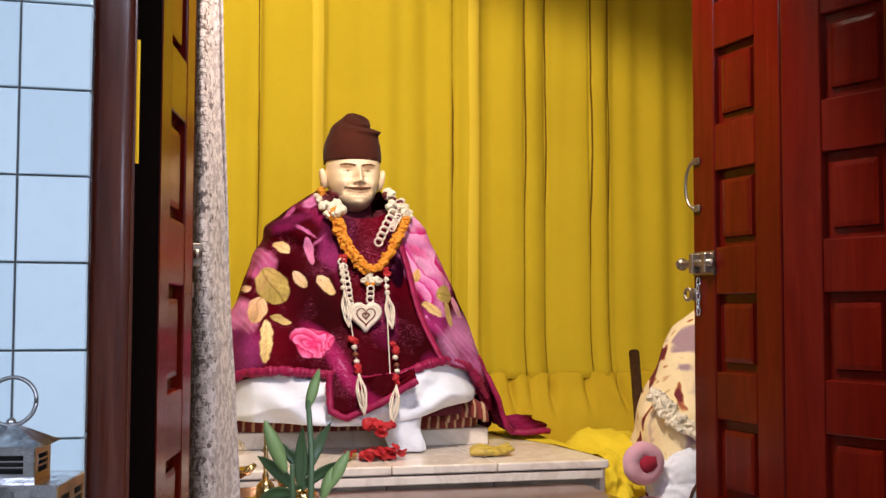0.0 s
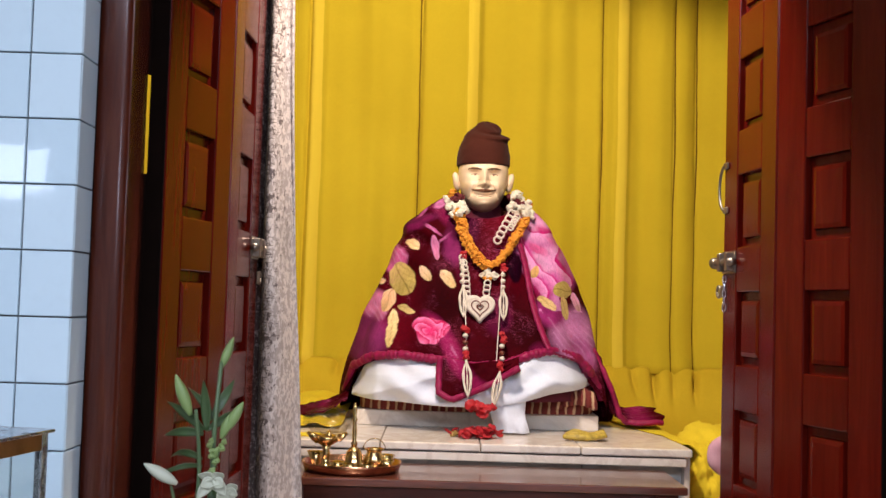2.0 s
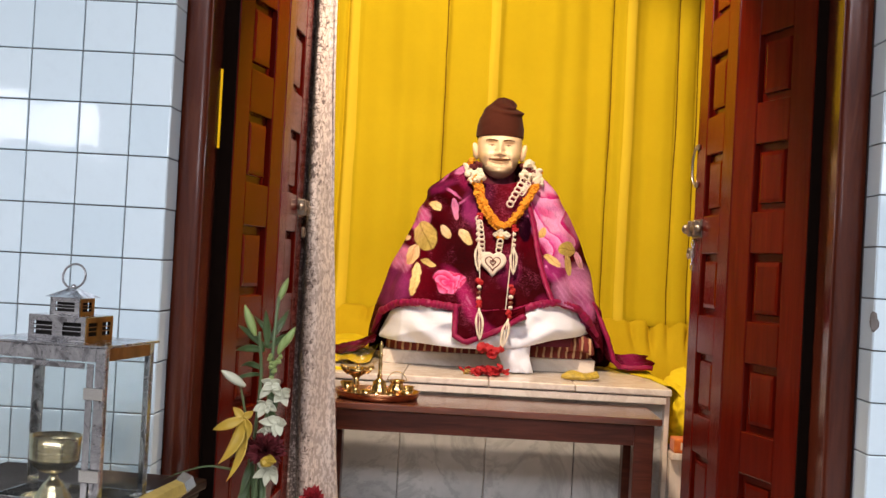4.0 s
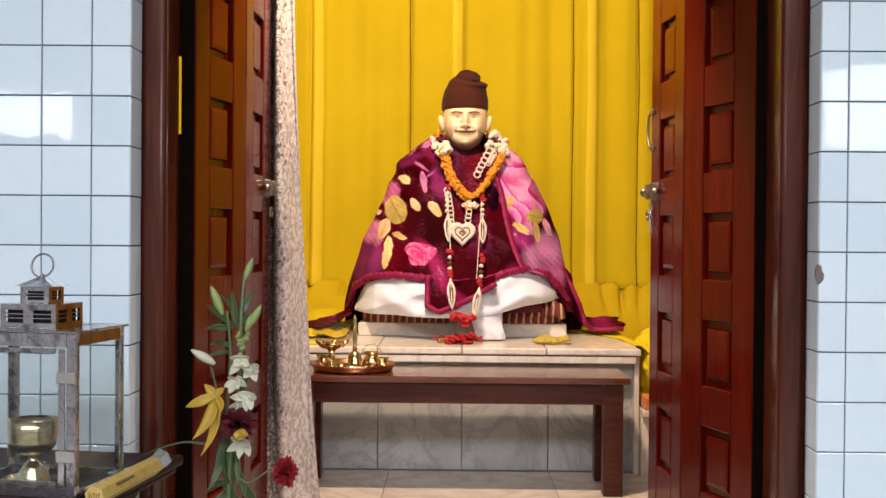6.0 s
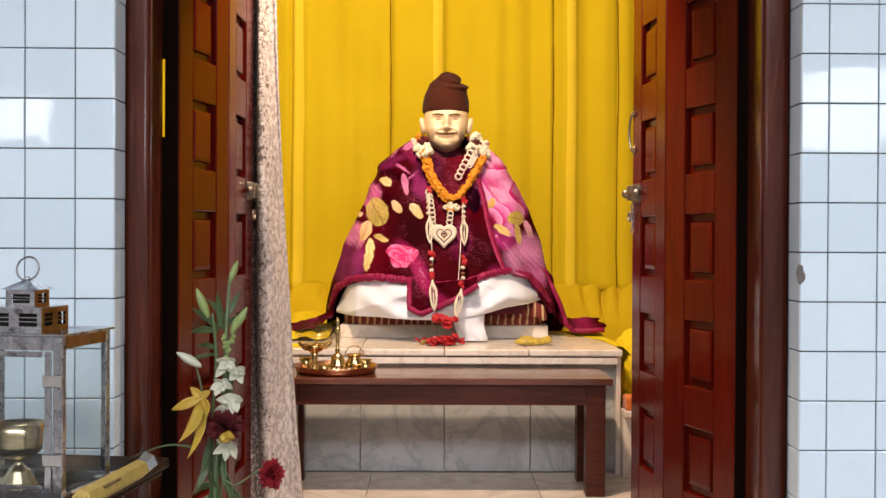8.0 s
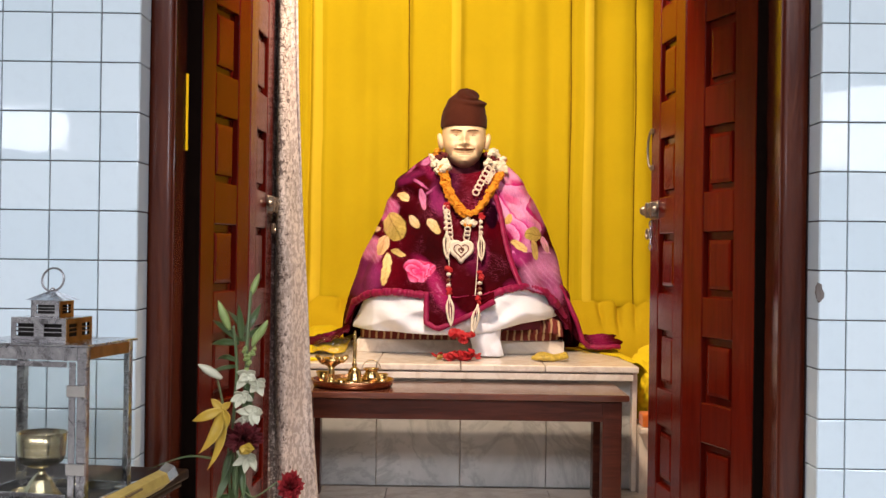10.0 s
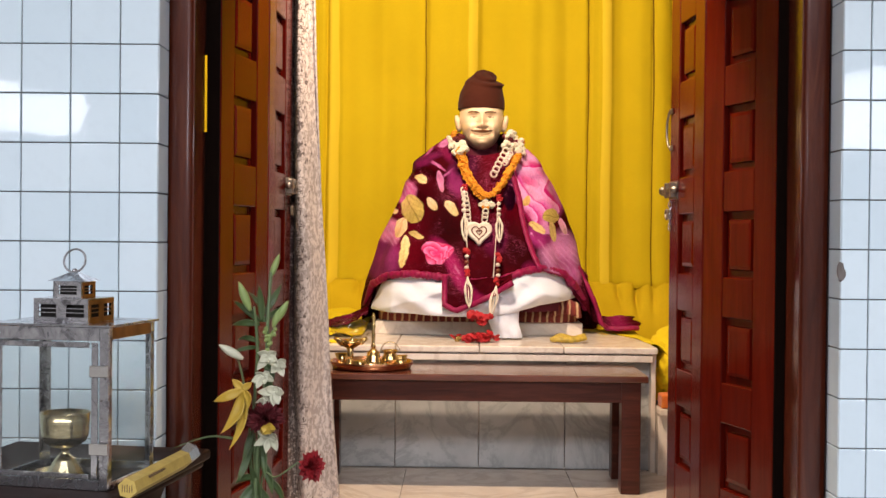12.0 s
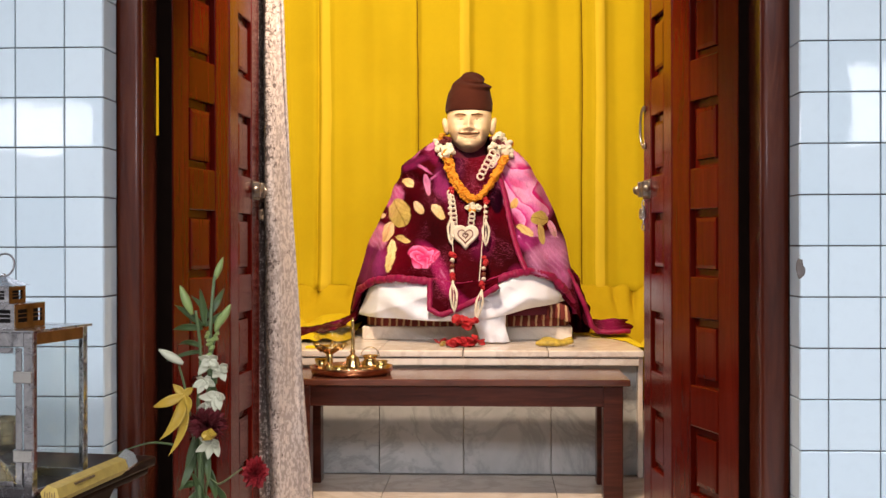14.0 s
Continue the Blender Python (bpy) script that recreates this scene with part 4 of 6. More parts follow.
def print_colour(p):
    wx = p.x + 0.007 * nz(p.x * 22, p.z * 22, 1.0) + 0.003 * nz(p.x * 60, p.z * 60, 5)
    wz = p.z + 0.007 * nz(p.x * 22, p.z * 22, 9.0) + 0.003 * nz(p.x * 60, p.z * 60, 8)
    g = 0.5 + 0.5 * nz(p.x * 6, p.z * 6, 3)
    col = Vector((0.110, 0.0005, 0.0065)) * (0.15 + 1.25 * g * g)
    streak = max(0.0, nz(p.x * 10 + p.z * 6, p.z * 5 - p.x * 3, 2.0) - 0.22) * 2.2
    col = col.lerp(Vector((0.34, 0.016, 0.115)), min(1, streak))
    if p.y > CY + 0.02:
        return col
    for x, z, w, h, turn, c, soft in PRINT:
        ca, sa = math.cos(radians(turn)), math.sin(radians(turn))
        dx, dz = wx - x, wz - z
        a, b = (dx * ca + dz * sa) / w, (-dx * sa + dz * ca) / h
        if abs(a) > 1.4 or abs(b) > 1.4:
            continue
        leafy = soft <= 0.2 and c[1] > 0.2
        if leafy:
            along, cross = (a, b) if w > h else (b, a)
            q = max(abs(along), abs(cross) / max(0.08, (1 - min(1.0, along * along)) ** 0.6))
            k = (1.02 - q) / 0.10
        else:
            along = cross = 0.0
            q = math.hypot(a, b)
            k = (1 + soft * 0.5 - q) / soft
        if k <= 0:
            continue
        shade = 0.85 + 0.35 * nz(a * 1.6 + x * 9, b * 1.6, x * 31)
        tone = Vector(c) * shade
        if leafy:
            tone = blend(tone, (c[0] * 1.45, c[1] * 1.35, c[2] * 1.9), 0.5 + 0.5 * along)
            tone = blend(tone, (c[0] * 0.55, c[1] * 0.42, c[2] * 0.3), 0.75 * (1 - abs(cross + 0.12 * math.sin(3 * along)) / 0.10))
            tone = blend(tone, (c[0] * 0.7, c[1] * 0.6, c[2] * 0.5), 0.5 * math.sin(14 * (along + abs(cross))) - 0.15)
        col = blend(col, tone, k)
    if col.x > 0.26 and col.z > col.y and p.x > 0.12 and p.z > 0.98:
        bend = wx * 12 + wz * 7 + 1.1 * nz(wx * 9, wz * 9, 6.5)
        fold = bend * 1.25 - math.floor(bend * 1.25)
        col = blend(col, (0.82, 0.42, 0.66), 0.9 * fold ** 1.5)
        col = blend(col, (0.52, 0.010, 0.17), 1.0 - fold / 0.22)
    elif col.x > 0.26 and col.z > col.y:
        hair = math.sin((wx * 0.8 + wz * 0.6) * 330 + 6 * nz(wx * 11, wz * 11, 2))
        col = blend(col, (0.62, 0.36, 0.52), 0.55 * max(0.0, hair) * max(0.0, 0.4 + nz(wx * 14, wz * 14, 7)))
    col = rose_print(col, wx + 0.130, wz - 0.911)
    if col.y > 0.22 and col.z < 0.7 * col.y:
        col = Vector((col.x * 1.30, col.y * 1.2, col.z * 1.2))
    if col.x > 0.12 and col.z > col.y:
        col = Vector((col.x * 1.12, col.y * 0.92, col.z * 1.05))
    return Vector([max(0.0, min(1.0, k)) for k in col])


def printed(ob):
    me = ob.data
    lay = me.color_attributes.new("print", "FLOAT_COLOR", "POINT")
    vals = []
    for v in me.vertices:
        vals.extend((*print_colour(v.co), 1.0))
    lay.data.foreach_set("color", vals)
    return ob


shawl = thing("velvet_shawl", "maroon and pink floral velvet shawl wrapped round the statue", "shawl")
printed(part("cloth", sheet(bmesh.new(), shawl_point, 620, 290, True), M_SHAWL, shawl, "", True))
hem = []
for k in range(90):
    x = -0.415 + 0.835 * k / 89
    z = lerp(x, HEM_X, HEM_Z)
    hem.append((x, surface_y(x, z) + (0.012 if abs(x) < 0.38 else 0.03), z + 0.004))
part("piping", tube(bmesh.new(), curve(hem, 420), lambda t: 0.0132 + 0.0012 * math.sin(t * 130) + 0.0011 * math.sin(t * 340 + 2 * math.sin(t * 60)), 10), M_PIPING, shawl, "magenta satin piped hem", True)
band = curve([(x, surface_y(x, z), z) for x, z in ((0.128, 1.225), (0.146, 1.19), (0.166, 1.12), (0.180, 1.04), (0.194, 0.98), (0.212, 0.92), (0.236, 0.862))], 60)
part("piping", tube(bmesh.new(), band, lambda t: 0.0120 + 0.001 * math.sin(t * 70), 10, 0.6), M_PIPING, shawl, "", True)


collar = []
for k in range(49):
    a = 2 * math.pi * k / 48
    c, s = math.cos(a), math.sin(a)
    collar.append((0.031 + 0.098 * c, 2.085 - 0.108 * s, 1.284 - 0.066 * max(0, s) ** 1.5 + 0.02 * max(0, -s) + 0.004 * math.sin(5 * a)))
part("collar_fold", tube(bmesh.new(), collar, lambda t: 0.025 + 0.004 * math.sin(t * 40), 12), M_NECK, shawl, "dark maroon folded neck of the shawl", True)


def flap_point(u, v):
    x = -0.098 + 0.235 * u
    top = lerp(x, HEM_X, HEM_Z) + 0.015
    low = lerp(x, [-0.1, -0.06, 0.0, 0.06, 0.137], [0.735, 0.712, 0.735, 0.765, 0.812])
    z = top + (low - top) * v
    return (x, 1.690 - 0.022 * v + 0.008 * math.sin(u * 14 + v * 3) + 0.004 * nz(u * 6, v * 5), z)


fold = thick(printed(part("front_fold", sheet(bmesh.new(), flap_point, 50, 30), M_SHAWL, shawl, "", True)), 0.003)
edge = [flap_point(0, k / 12) for k in range(13)] + [flap_point(k / 16, 1) for k in range(1, 17)]
part("piping", tube(bmesh.new(), [Vector(p) + Vector((0, -0.003, 0)) for p in edge], lambda t: 0.010 + 0.001 * math.sin(t * 60), 8), M_PIPING, shawl, "", True)


def trail_point(u, v):
    """The shawl's corner, trailing from the hip onto the altar."""
    y = 1.93 + 0.20 * u + 0.02 * nz(v * 5, u * 2)
    x = lerp(v, [0, 0.3, 0.55, 0.7, 1], [0.385, 0.435, 0.468, 0.50, 0.625]) + 0.012 * math.sin(u * 9 + v * 4)
    z = lerp(v, [0, 0.3, 0.55, 0.7, 1], [0.86, 0.74, 0.655, 0.632, 0.634]) + 0.030 * u * (v > 0.5) * min(1, (v - 0.5) * 5) + 0.012 * abs(nz(u * 6, v * 9, 2))
    return (x, y, max(z, PLINTH + 0.008))


thick(printed(part("trailing_corner", sheet(bmesh.new(), trail_point, 40, 60), M_SHAWL, shawl, "", True)), 0.005)
part("piping", tube(bmesh.new(), [Vector(trail_point(0.02, k / 40)) + Vector((0, -0.006, 0.002)) for k in range(41)], 0.009, 8), M_PIPING, shawl, "", True)


def left_trail(u, v):
    x = -0.385 - 0.26 * v
    return (x, 1.90 + 0.18 * u, PLINTH + 0.012 + 0.06 * (1 - v) ** 3 + 0.030 * u * (1 - 0.5 * v) + 0.016 * abs(nz(u * 5, v * 7, 6)))


thick(printed(part("trailing_corner", sheet(bmesh.new(), left_trail, 24, 30), M_SHAWL, shawl, "", True)), 0.005)


def lump_point(u, v):
    a = 2 * math.pi * u
    z = 0.62 + 0.26 * v
    r = lerp(v, [0, 0.2, 0.5, 0.8, 1], [0.05, 0.055, 0.05, 0.035, 0.0]) * (1 + 0.35 * nz(math.cos(a) * 2, math.sin(a) * 2, v * 7))
    return (0.435 - 0.03 * v + r * math.cos(a), 2.15 + r * math.sin(a), z)


printed(part("gathered_side", sheet(bmesh.new(), lump_point, 32, 30, True), M_SHAWL, shawl, "", True))


# ---------------------------------------------------------------- garlands
def strand(path, step):
    """Evenly spaced points along a smooth path."""
    pts = curve(path, 200)
    out, run = [pts[0]], 0.0
    for a, b in zip(pts, pts[1:]):
        run += (b - a).length
        if run >= step:
            out.append(b)
            run = 0.0
    return out


def on_chest(x, z, out=0.03):
    return (x, front_y(x, z) - out, z)


def flowers(centres, r, seed, jitter=0.25, squash=0.9, rough=0.4):
    rnd = random.Random(seed)
    bm = bmesh.new()
    for k, c in enumerate(centres):
        j = Vector([rnd.uniform(-1, 1) * r * jitter for _ in range(3)])
        blob(bm, c + j, r * rnd.uniform(0.8, 1.15), seed + k * 1.7, squash, rough)
    return bm


def ringlets(centres, r, thin=0.28):
    bm = bmesh.new()
    for c in centres:
        tube(bm, [c + Vector((r * math.cos(a), -0.002, r * math.sin(a))) for a in np.linspace(0, 2 * math.pi, 13)], r * thin, 6)
    return bm


def tassel(top, bottom, wide):
    """A spindle of bead strings."""
    bm = bmesh.new()
    top, bottom = Vector(top), Vector(bottom)
    for k in range(8):
        a = 2 * math.pi * k / 8
        line = []
        for j in range(15):
            t = j / 14
            line.append(top.lerp(bottom, t) + Vector((math.cos(a), math.sin(a), 0)) * wide * math.sin(math.pi * t))
        tube(bm, line, lambda t: 0.0019 + 0.0009 * math.sin(t * 75 + 2 * a), 6)
    return bm


marigold = thing("marigold_garland", "orange marigold garland with cream blossoms round the neck", "garland")
neck = [on_chest(-0.050, 1.290), on_chest(-0.026, 1.202), on_chest(0.0155, 1.138), on_chest(0.0465, 1.118), on_chest(0.088, 1.142), on_chest(0.138, 1.222), on_chest(0.160, 1.272)]
pts = strand(neck, 0.0105)
wide = []
for k, p in enumerate(pts):
    wide += [p + Vector((0.009, 0, 0.004)), p + Vector((-0.009, 0, -0.004)), p + Vector((0, -0.010, 0))]
tagged(part("marigold_strand", flowers(wide, 0.0095, 3), M_MARIGOLD, marigold), "", "", "", "stuff")
tops = [on_chest(-0.055, 1.300, 0.035), on_chest(-0.040, 1.315, 0.035), on_chest(-0.066, 1.285, 0.03), on_chest(-0.030, 1.292, 0.045), on_chest(0.150, 1.305, 0.03), on_chest(0.166, 1.290, 0.03),
        on_chest(0.176, 1.310, 0.02), on_chest(0.135, 1.300, 0.04), on_chest(0.165, 1.335, 0.02), on_chest(0.150, 1.345, 0.02)]
tops += [on_chest(0.128, 1.345, 0.05), on_chest(0.142, 1.362, 0.03), on_chest(0.158, 1.358, 0.01), on_chest(0.175, 1.332, 0.03), on_chest(0.182, 1.288, 0.03), on_chest(0.120, 1.312, 0.06),
         on_chest(-0.078, 1.308, 0.03), on_chest(-0.084, 1.330, 0.02), on_chest(-0.048, 1.278, 0.05)]
for k, p in enumerate(tops):
    part("cream_bloom", flowers([Vector(p) + Vector((0.006 * math.sin(k * 9 + j * 2.1), 0.004 * math.cos(j), 0.007 * math.cos(k * 5 + j * 2.6))) for j in range(3)], 0.0115, 9 + k, 0.3, 0.9, 0.22), M_CREAM, marigold, "cream tuberose blossom")
back = [on_chest(-0.062, 1.330, 0.02), on_chest(-0.055, 1.345, 0.015), on_chest(0.135, 1.330, 0.03), on_chest(0.120, 1.345, 0.03), on_chest(-0.040, 1.335, 0.03), on_chest(0.150, 1.320, 0.035)]
for k, p in enumerate(back):
    part("red_bloom", flowers([Vector(p)], 0.013, 21 + k), M_MAROON, marigold, "dark red rose bloom")
for k, p in enumerate((on_chest(-0.072, 1.360, 0.0), on_chest(-0.070, 1.345, 0.0), on_chest(0.185, 1.335, 0.0))):
    part("yellow_bloom", flowers([Vector(p)], 0.013, 33 + k), M_MARIGOLD, marigold)

pearl = thing("bead_garland", "cream bead garland with heart pendant and red blossoms", "garland")


def hang(x, z):
    """In front of the chest, and clear of the lap lower down."""
    return (x, lerp(z, [0.62, 0.70, 0.78, 0.86, 0.94, 1.02, 1.12, 1.3], [1.62, 1.628, 1.655, 1.70, 1.775, 1.835, 1.872, 1.90]), z)


for c in strand([hang(0.118, 1.285), hang(0.094, 1.24), hang(0.070, 1.19)], 0.019):
    part("ring_bead", ringlets([c], 0.0115), M_PEARL, pearl, "", True)
for c in strand([hang(0.135, 1.275), hang(0.112, 1.235)], 0.010):
    part("ring_bead", ringlets([c], 0.0085), M_PEARL, pearl, "", True)
for c in strand([hang(-0.034, 1.14), hang(-0.022, 1.07), hang(-0.018, 1.02), hang(-0.004, 0.985)], 0.017):
    part("ring_bead", ringlets([c], 0.0105), M_PEARL, pearl, "", True)
for c in strand([hang(0.045, 1.062), hang(0.040, 1.02)], 0.016):
    part("ring_bead", ringlets([c], 0.010), M_PEARL, pearl, "", True)


def heart_mesh(c, r):
    bm = bmesh.new()
    c = Vector(c)
    for s, rad in ((1.0, 0.008), (0.78, 0.007), (0.56, 0.007), (0.34, 0.006), (0.15, 0.004)):
        loop = []
        for a in np.linspace(0, 2 * math.pi, 33):
            hx = 16 * math.sin(a) ** 3 / 17
            hz = (13 * math.cos(a) - 5 * math.cos(2 * a) - 2 * math.cos(3 * a) - math.cos(4 * a)) / 17
            loop.append(c + Vector((hx * r * s, 0.0, hz * r * s + r * 0.15)))
        tube(bm, loop, rad, 8)
    return bm


part("heart_pendant", heart_mesh(hang(0.022, 0.980), 0.042), M_PEARL, pearl, "cream beaded heart pendant", True)
for s in (0.67, 0.24):
    outline = []
    for a in np.linspace(0, 2 * math.pi, 33):
        hz = (13 * math.cos(a) - 5 * math.cos(2 * a) - 2 * math.cos(3 * a) - math.cos(4 * a)) / 17
        outline.append(Vector(hang(0.022, 0.980)) + Vector((16 * math.sin(a) ** 3 / 17 * 0.042 * s, -0.006, (hz * s + 0.15) * 0.042)))
    part("heart_outline", tube(bmesh.new(), outline, 0.0022, 6), M_BROWNBEAD, pearl, "", True)
part("pendant_back", blob(bmesh.new(), Vector(hang(0.022, 0.982)) + Vector((0, 0.010, 0)), 0.014, 4, 1.0, 0.05), M_BROWNBEAD, pearl, "", True)
part("flower_knot", flowers([Vector(hang(0.047 + dx, 1.088)) for dx in (-0.018, 0, 0.018)] + [Vector(hang(0.047, 1.098))], 0.0125, 40, 0.15), M_CREAM, pearl, "cream blossom knot")
part("flower_knot", flowers([Vector(hang(0.047 + dx, 1.076)) for dx in (-0.010, 0.006)], 0.008, 44, 0.2), M_MARIGOLD, pearl)
for x, zs, seed in ((-0.030, (1.155, 1.14), 51), (0.092, (1.118, 1.105), 53), (-0.024, (0.925, 0.915), 57), (0.090, (0.905, 0.895, 0.885), 59), (-0.020, (0.848, 0.838), 61), (0.082, (0.818, 0.808), 63)):
    part("red_knot", flowers([Vector(hang(x + 0.003 * (k % 2), z)) for k, z in enumerate(zs)], 0.0105, seed), M_RED, pearl, "red rose petals", False)
for x, zs in ((-0.034, (1.125, 1.105, 1.085, 1.065)), (0.093, (1.090, 1.070, 1.052)), (-0.022, (0.900, 0.880, 0.862)), (0.087, (0.872, 0.852, 0.836))):
    for k, z in enumerate(zs):
        part("bead", blob(bmesh.new(), hang(x, z), 0.0085, k, 0.85, 0.03), M_BROWNBEAD if k % 3 == 1 and z < 1.0 else M_PEARL, pearl, "", True)
for x0, z0, x1, z1 in ((-0.031, 1.055, -0.028, 0.955), (0.094, 1.045, 0.094, 0.95), (-0.019, 0.830, -0.012, 0.725), (0.081, 0.800, 0.062, 0.700)):
    part("tassel", tassel(hang(x0, z0), hang(x1, z1), 0.013), M_PEARL, pearl, "spindle of cream bead strings", True)
for k, (x, z) in enumerate(((0.0, 0.705), (0.015, 0.695), (0.045, 0.69), (0.055, 0.70), (0.03, 0.68), (0.025, 0.70))):
    part("red_bloom", flowers([Vector(hang(x, z))], 0.016, 71 + k), M_RED, pearl, "crushed red rose blossom")
cord = bmesh.new()
for a, b in (((-0.034, 1.15), (-0.012, 0.72)), ((0.092, 1.12), (0.062, 0.70))):
    tube(cord, curve([hang(a[0], a[1]), hang((a[0] + b[0]) / 2 + 0.002, 0.93), hang(*b)], 24), 0.0016, 6)
part("cord", cord, M_PEARL, pearl, "", True)

# ---------------------------------------------------------------- offerings on the altar
rnd = random.Random(8)
petals = bmesh.new()
for k in range(46):
    c = Vector((0.018 + rnd.gauss(0, 0.028), 1.585 + rnd.gauss(0, 0.020), PLINTH + 0.008 + abs(rnd.gauss(0, 0.010))))
    turn = Euler((rnd.uniform(-0.8, 0.8), rnd.uniform(-0.8, 0.8), rnd.uniform(0, 6))).to_matrix()
    f = lambda u, v: c + turn @ Vector((0.013 * (u - 0.5) * 2 * math.sin(math.pi * (0.15 + 0.8 * v)), 0.026 * (v - 0.5), 0.010 * (u - 0.5) ** 2 + 0.006 * (v - 0.5) ** 2))
    sheet(petals, f, 4, 5)
heap = tagged(thick(part("rose_petals", petals, M_RED, None, "", True), 0.0008), "heap of crushed red rose petals on the altar", "petals")
heap2 = flowers([Vector((0.02, 1.575, PLINTH + 0.018)), Vector((0.045, 1.58, PLINTH + 0.016)), Vector((-0.012, 1.58, PLINTH + 0.015))], 0.016, 12)
tagged(part("rose_bloom", heap2, M_RED), "bruised red rose blooms lying among petals", "flower")
tagged(part("dried_bud", flowers([Vector((-0.052, 1.60, PLINTH + 0.010))], 0.010, 5), plain("ochre_bud", (0.42, 0.28, 0.07), 0.7)), "small dry ochre flower bud on the altar", "bud")

bananas = thing("bananas", "small bunch of ripe spotted yellow bananas", "fruit")
for k in range(4):
    a = [(0.262 + 0.005 * k, 1.578 + 0.016 * k, PLINTH + 0.013), (0.30, 1.566 + 0.019 * k, PLINTH + 0.013 + 0.003 * k), (0.345, 1.570 + 0.018 * k, PLINTH + 0.013), (0.385, 1.584 + 0.014 * k, PLINTH + 0.018 + 0.003 * k)]
    part("banana", tube(bmesh.new(), curve(a, 16), lambda t: 0.0025 + 0.0070 * math.sin(math.pi * min(1, 0.12 + 0.8 * t)) ** 0.6, 8), M_BANANA, bananas, "", True)

# tray of lamps on the bench
BT = 0.556
tray = thing("puja_tray", "round copper tray with raised rim on the bench", "tray", "", "", (-0.318, 1.268, BT))
part("dish", lathe(bmesh.new(), [(0, 0.002), (0.10, 0.002), (0.118, 0.006), (0.126, 0.024), (0.129, 0.025), (0.129, 0.022), (0.121, 0.001), (0.10, 0.0), (0, 0.0)], 56), M_TRAY, tray, "", True)
TZ = BT + 0.003


def stand(name, label, cat, x, y, profile, mat=M_BRASS, n=28):
    ob = part(name, lathe(bmesh.new(), profile, n), mat, None, "", True)
    ob.matrix_basis = pose(x, y, TZ)
    return tagged(ob, label, cat)


bell = thing("hand_bell", "brass hand bell with a tall thin handle", "bell", "", "", (-0.313, 1.259, TZ))
part("bell_body", lathe(bmesh.new(), [(0.030, 0.0), (0.033, 0.002), (0.027, 0.012), (0.022, 0.030), (0.020, 0.046), (0.010, 0.056), (0.006, 0.060), (0, 0.060)], 32), M_BRASS, bell, "", True)
part("handle", lathe(bmesh.new(), [(0.006, 0.06), (0.009, 0.066), (0.005, 0.074), (0.0065, 0.10), (0.0045, 0.12), (0.0075, 0.128), (0.004, 0.135), (0.0055, 0.155), (0.003, 0.168), (0, 0.172)], 20), M_BRASS, bell, "", True)
diya = thing("oil_lamp", "brass five-wick oil lamp on a turned foot", "lamp", "", "", (-0.385, 1.262, TZ))
part("foot", lathe(bmesh.new(), [(0.026, 0), (0.027, 0.004), (0.012, 0.012), (0.008, 0.030), (0.012, 0.040), (0.008, 0.048), (0.014, 0.062), (0, 0.062)], 28), M_BRASS, diya, "", True)
part("cup", lathe(bmesh.new(), [(0.014, 0.060), (0.034, 0.072), (0.040, 0.084), (0.037, 0.084), (0.028, 0.074), (0, 0.070)], 32), M_BRASS, diya, "", True)
for k in range(5):
    a = 2 * math.pi * k / 5 + 0.3
    sp = part("spout", tube(bmesh.new(), [(0.030 * math.cos(a), 0.030 * math.sin(a), 0.076), (0.054 * math.cos(a), 0.054 * math.sin(a), 0.090)], lambda t: 0.013 - 0.008 * t, 10, 0.6), M_BRASS, diya, "", True)
stand("brass_pot", "small round brass water pot with flared lip", "pot", -0.262, 1.285, [(0, 0), (0.020, 0.0), (0.028, 0.014), (0.029, 0.026), (0.020, 0.040), (0.019, 0.046), (0.028, 0.052), (0.026, 0.053), (0.016, 0.047), (0.018, 0.038), (0.025, 0.026), (0, 0.006)])
stand("brass_cup", "tiny brass cup on the tray", "cup", -0.228, 1.262, [(0, 0), (0.012, 0), (0.010, 0.008), (0.021, 0.026), (0.019, 0.026), (0, 0.012)])
stand("brass_cup", "tiny brass cup on the tray", "cup", -0.352, 1.225, [(0, 0), (0.014, 0), (0.011, 0.008), (0.020, 0.024), (0.018, 0.024), (0, 0.011)])
stand("brass_cup", "tiny brass cup on the tray", "cup", -0.415, 1.295, [(0, 0), (0.014, 0), (0.011, 0.012), (0.022, 0.040), (0.019, 0.040), (0, 0.016)])
stand("brass_cup", "tiny brass cup on the tray", "cup", -0.275, 1.218, [(0, 0), (0.012, 0), (0.010, 0.006), (0.019, 0.020), (0.017, 0.020), (0, 0.009)])
stand("brass_cup", "tiny brass cup on the tray", "cup", -0.318, 1.205, [(0, 0), (0.013, 0), (0.010, 0.007), (0.020, 0.022), (0.018, 0.022), (0, 0.010)])
stand("brass_cup", "tiny brass cup on the tray", "cup", -0.232, 1.308, [(0, 0), (0.014, 0), (0.011, 0.010), (0.024, 0.034), (0.021, 0.034), (0, 0.014)])
bail = [(-0.262 + 0.030 * math.cos(a), 1.285, TZ + 0.046 + 0.032 * math.sin(a)) for a in np.linspace(0.15, math.pi - 0.15, 16)]
tagged(part("pot_bail", tube(bmesh.new(), bail, 0.0013, 6), M_BRASS, None, "", True), "thin brass bail standing over the pot", "handle")
tagged(part("plastic_bag", blob(bmesh.new(), (-0.405, 1.565, PLINTH + 0.040), 0.068, 17, 0.56, 0.16, 4), M_BAG, None, "", True), "clear crumpled plastic bag on the altar", "bag")
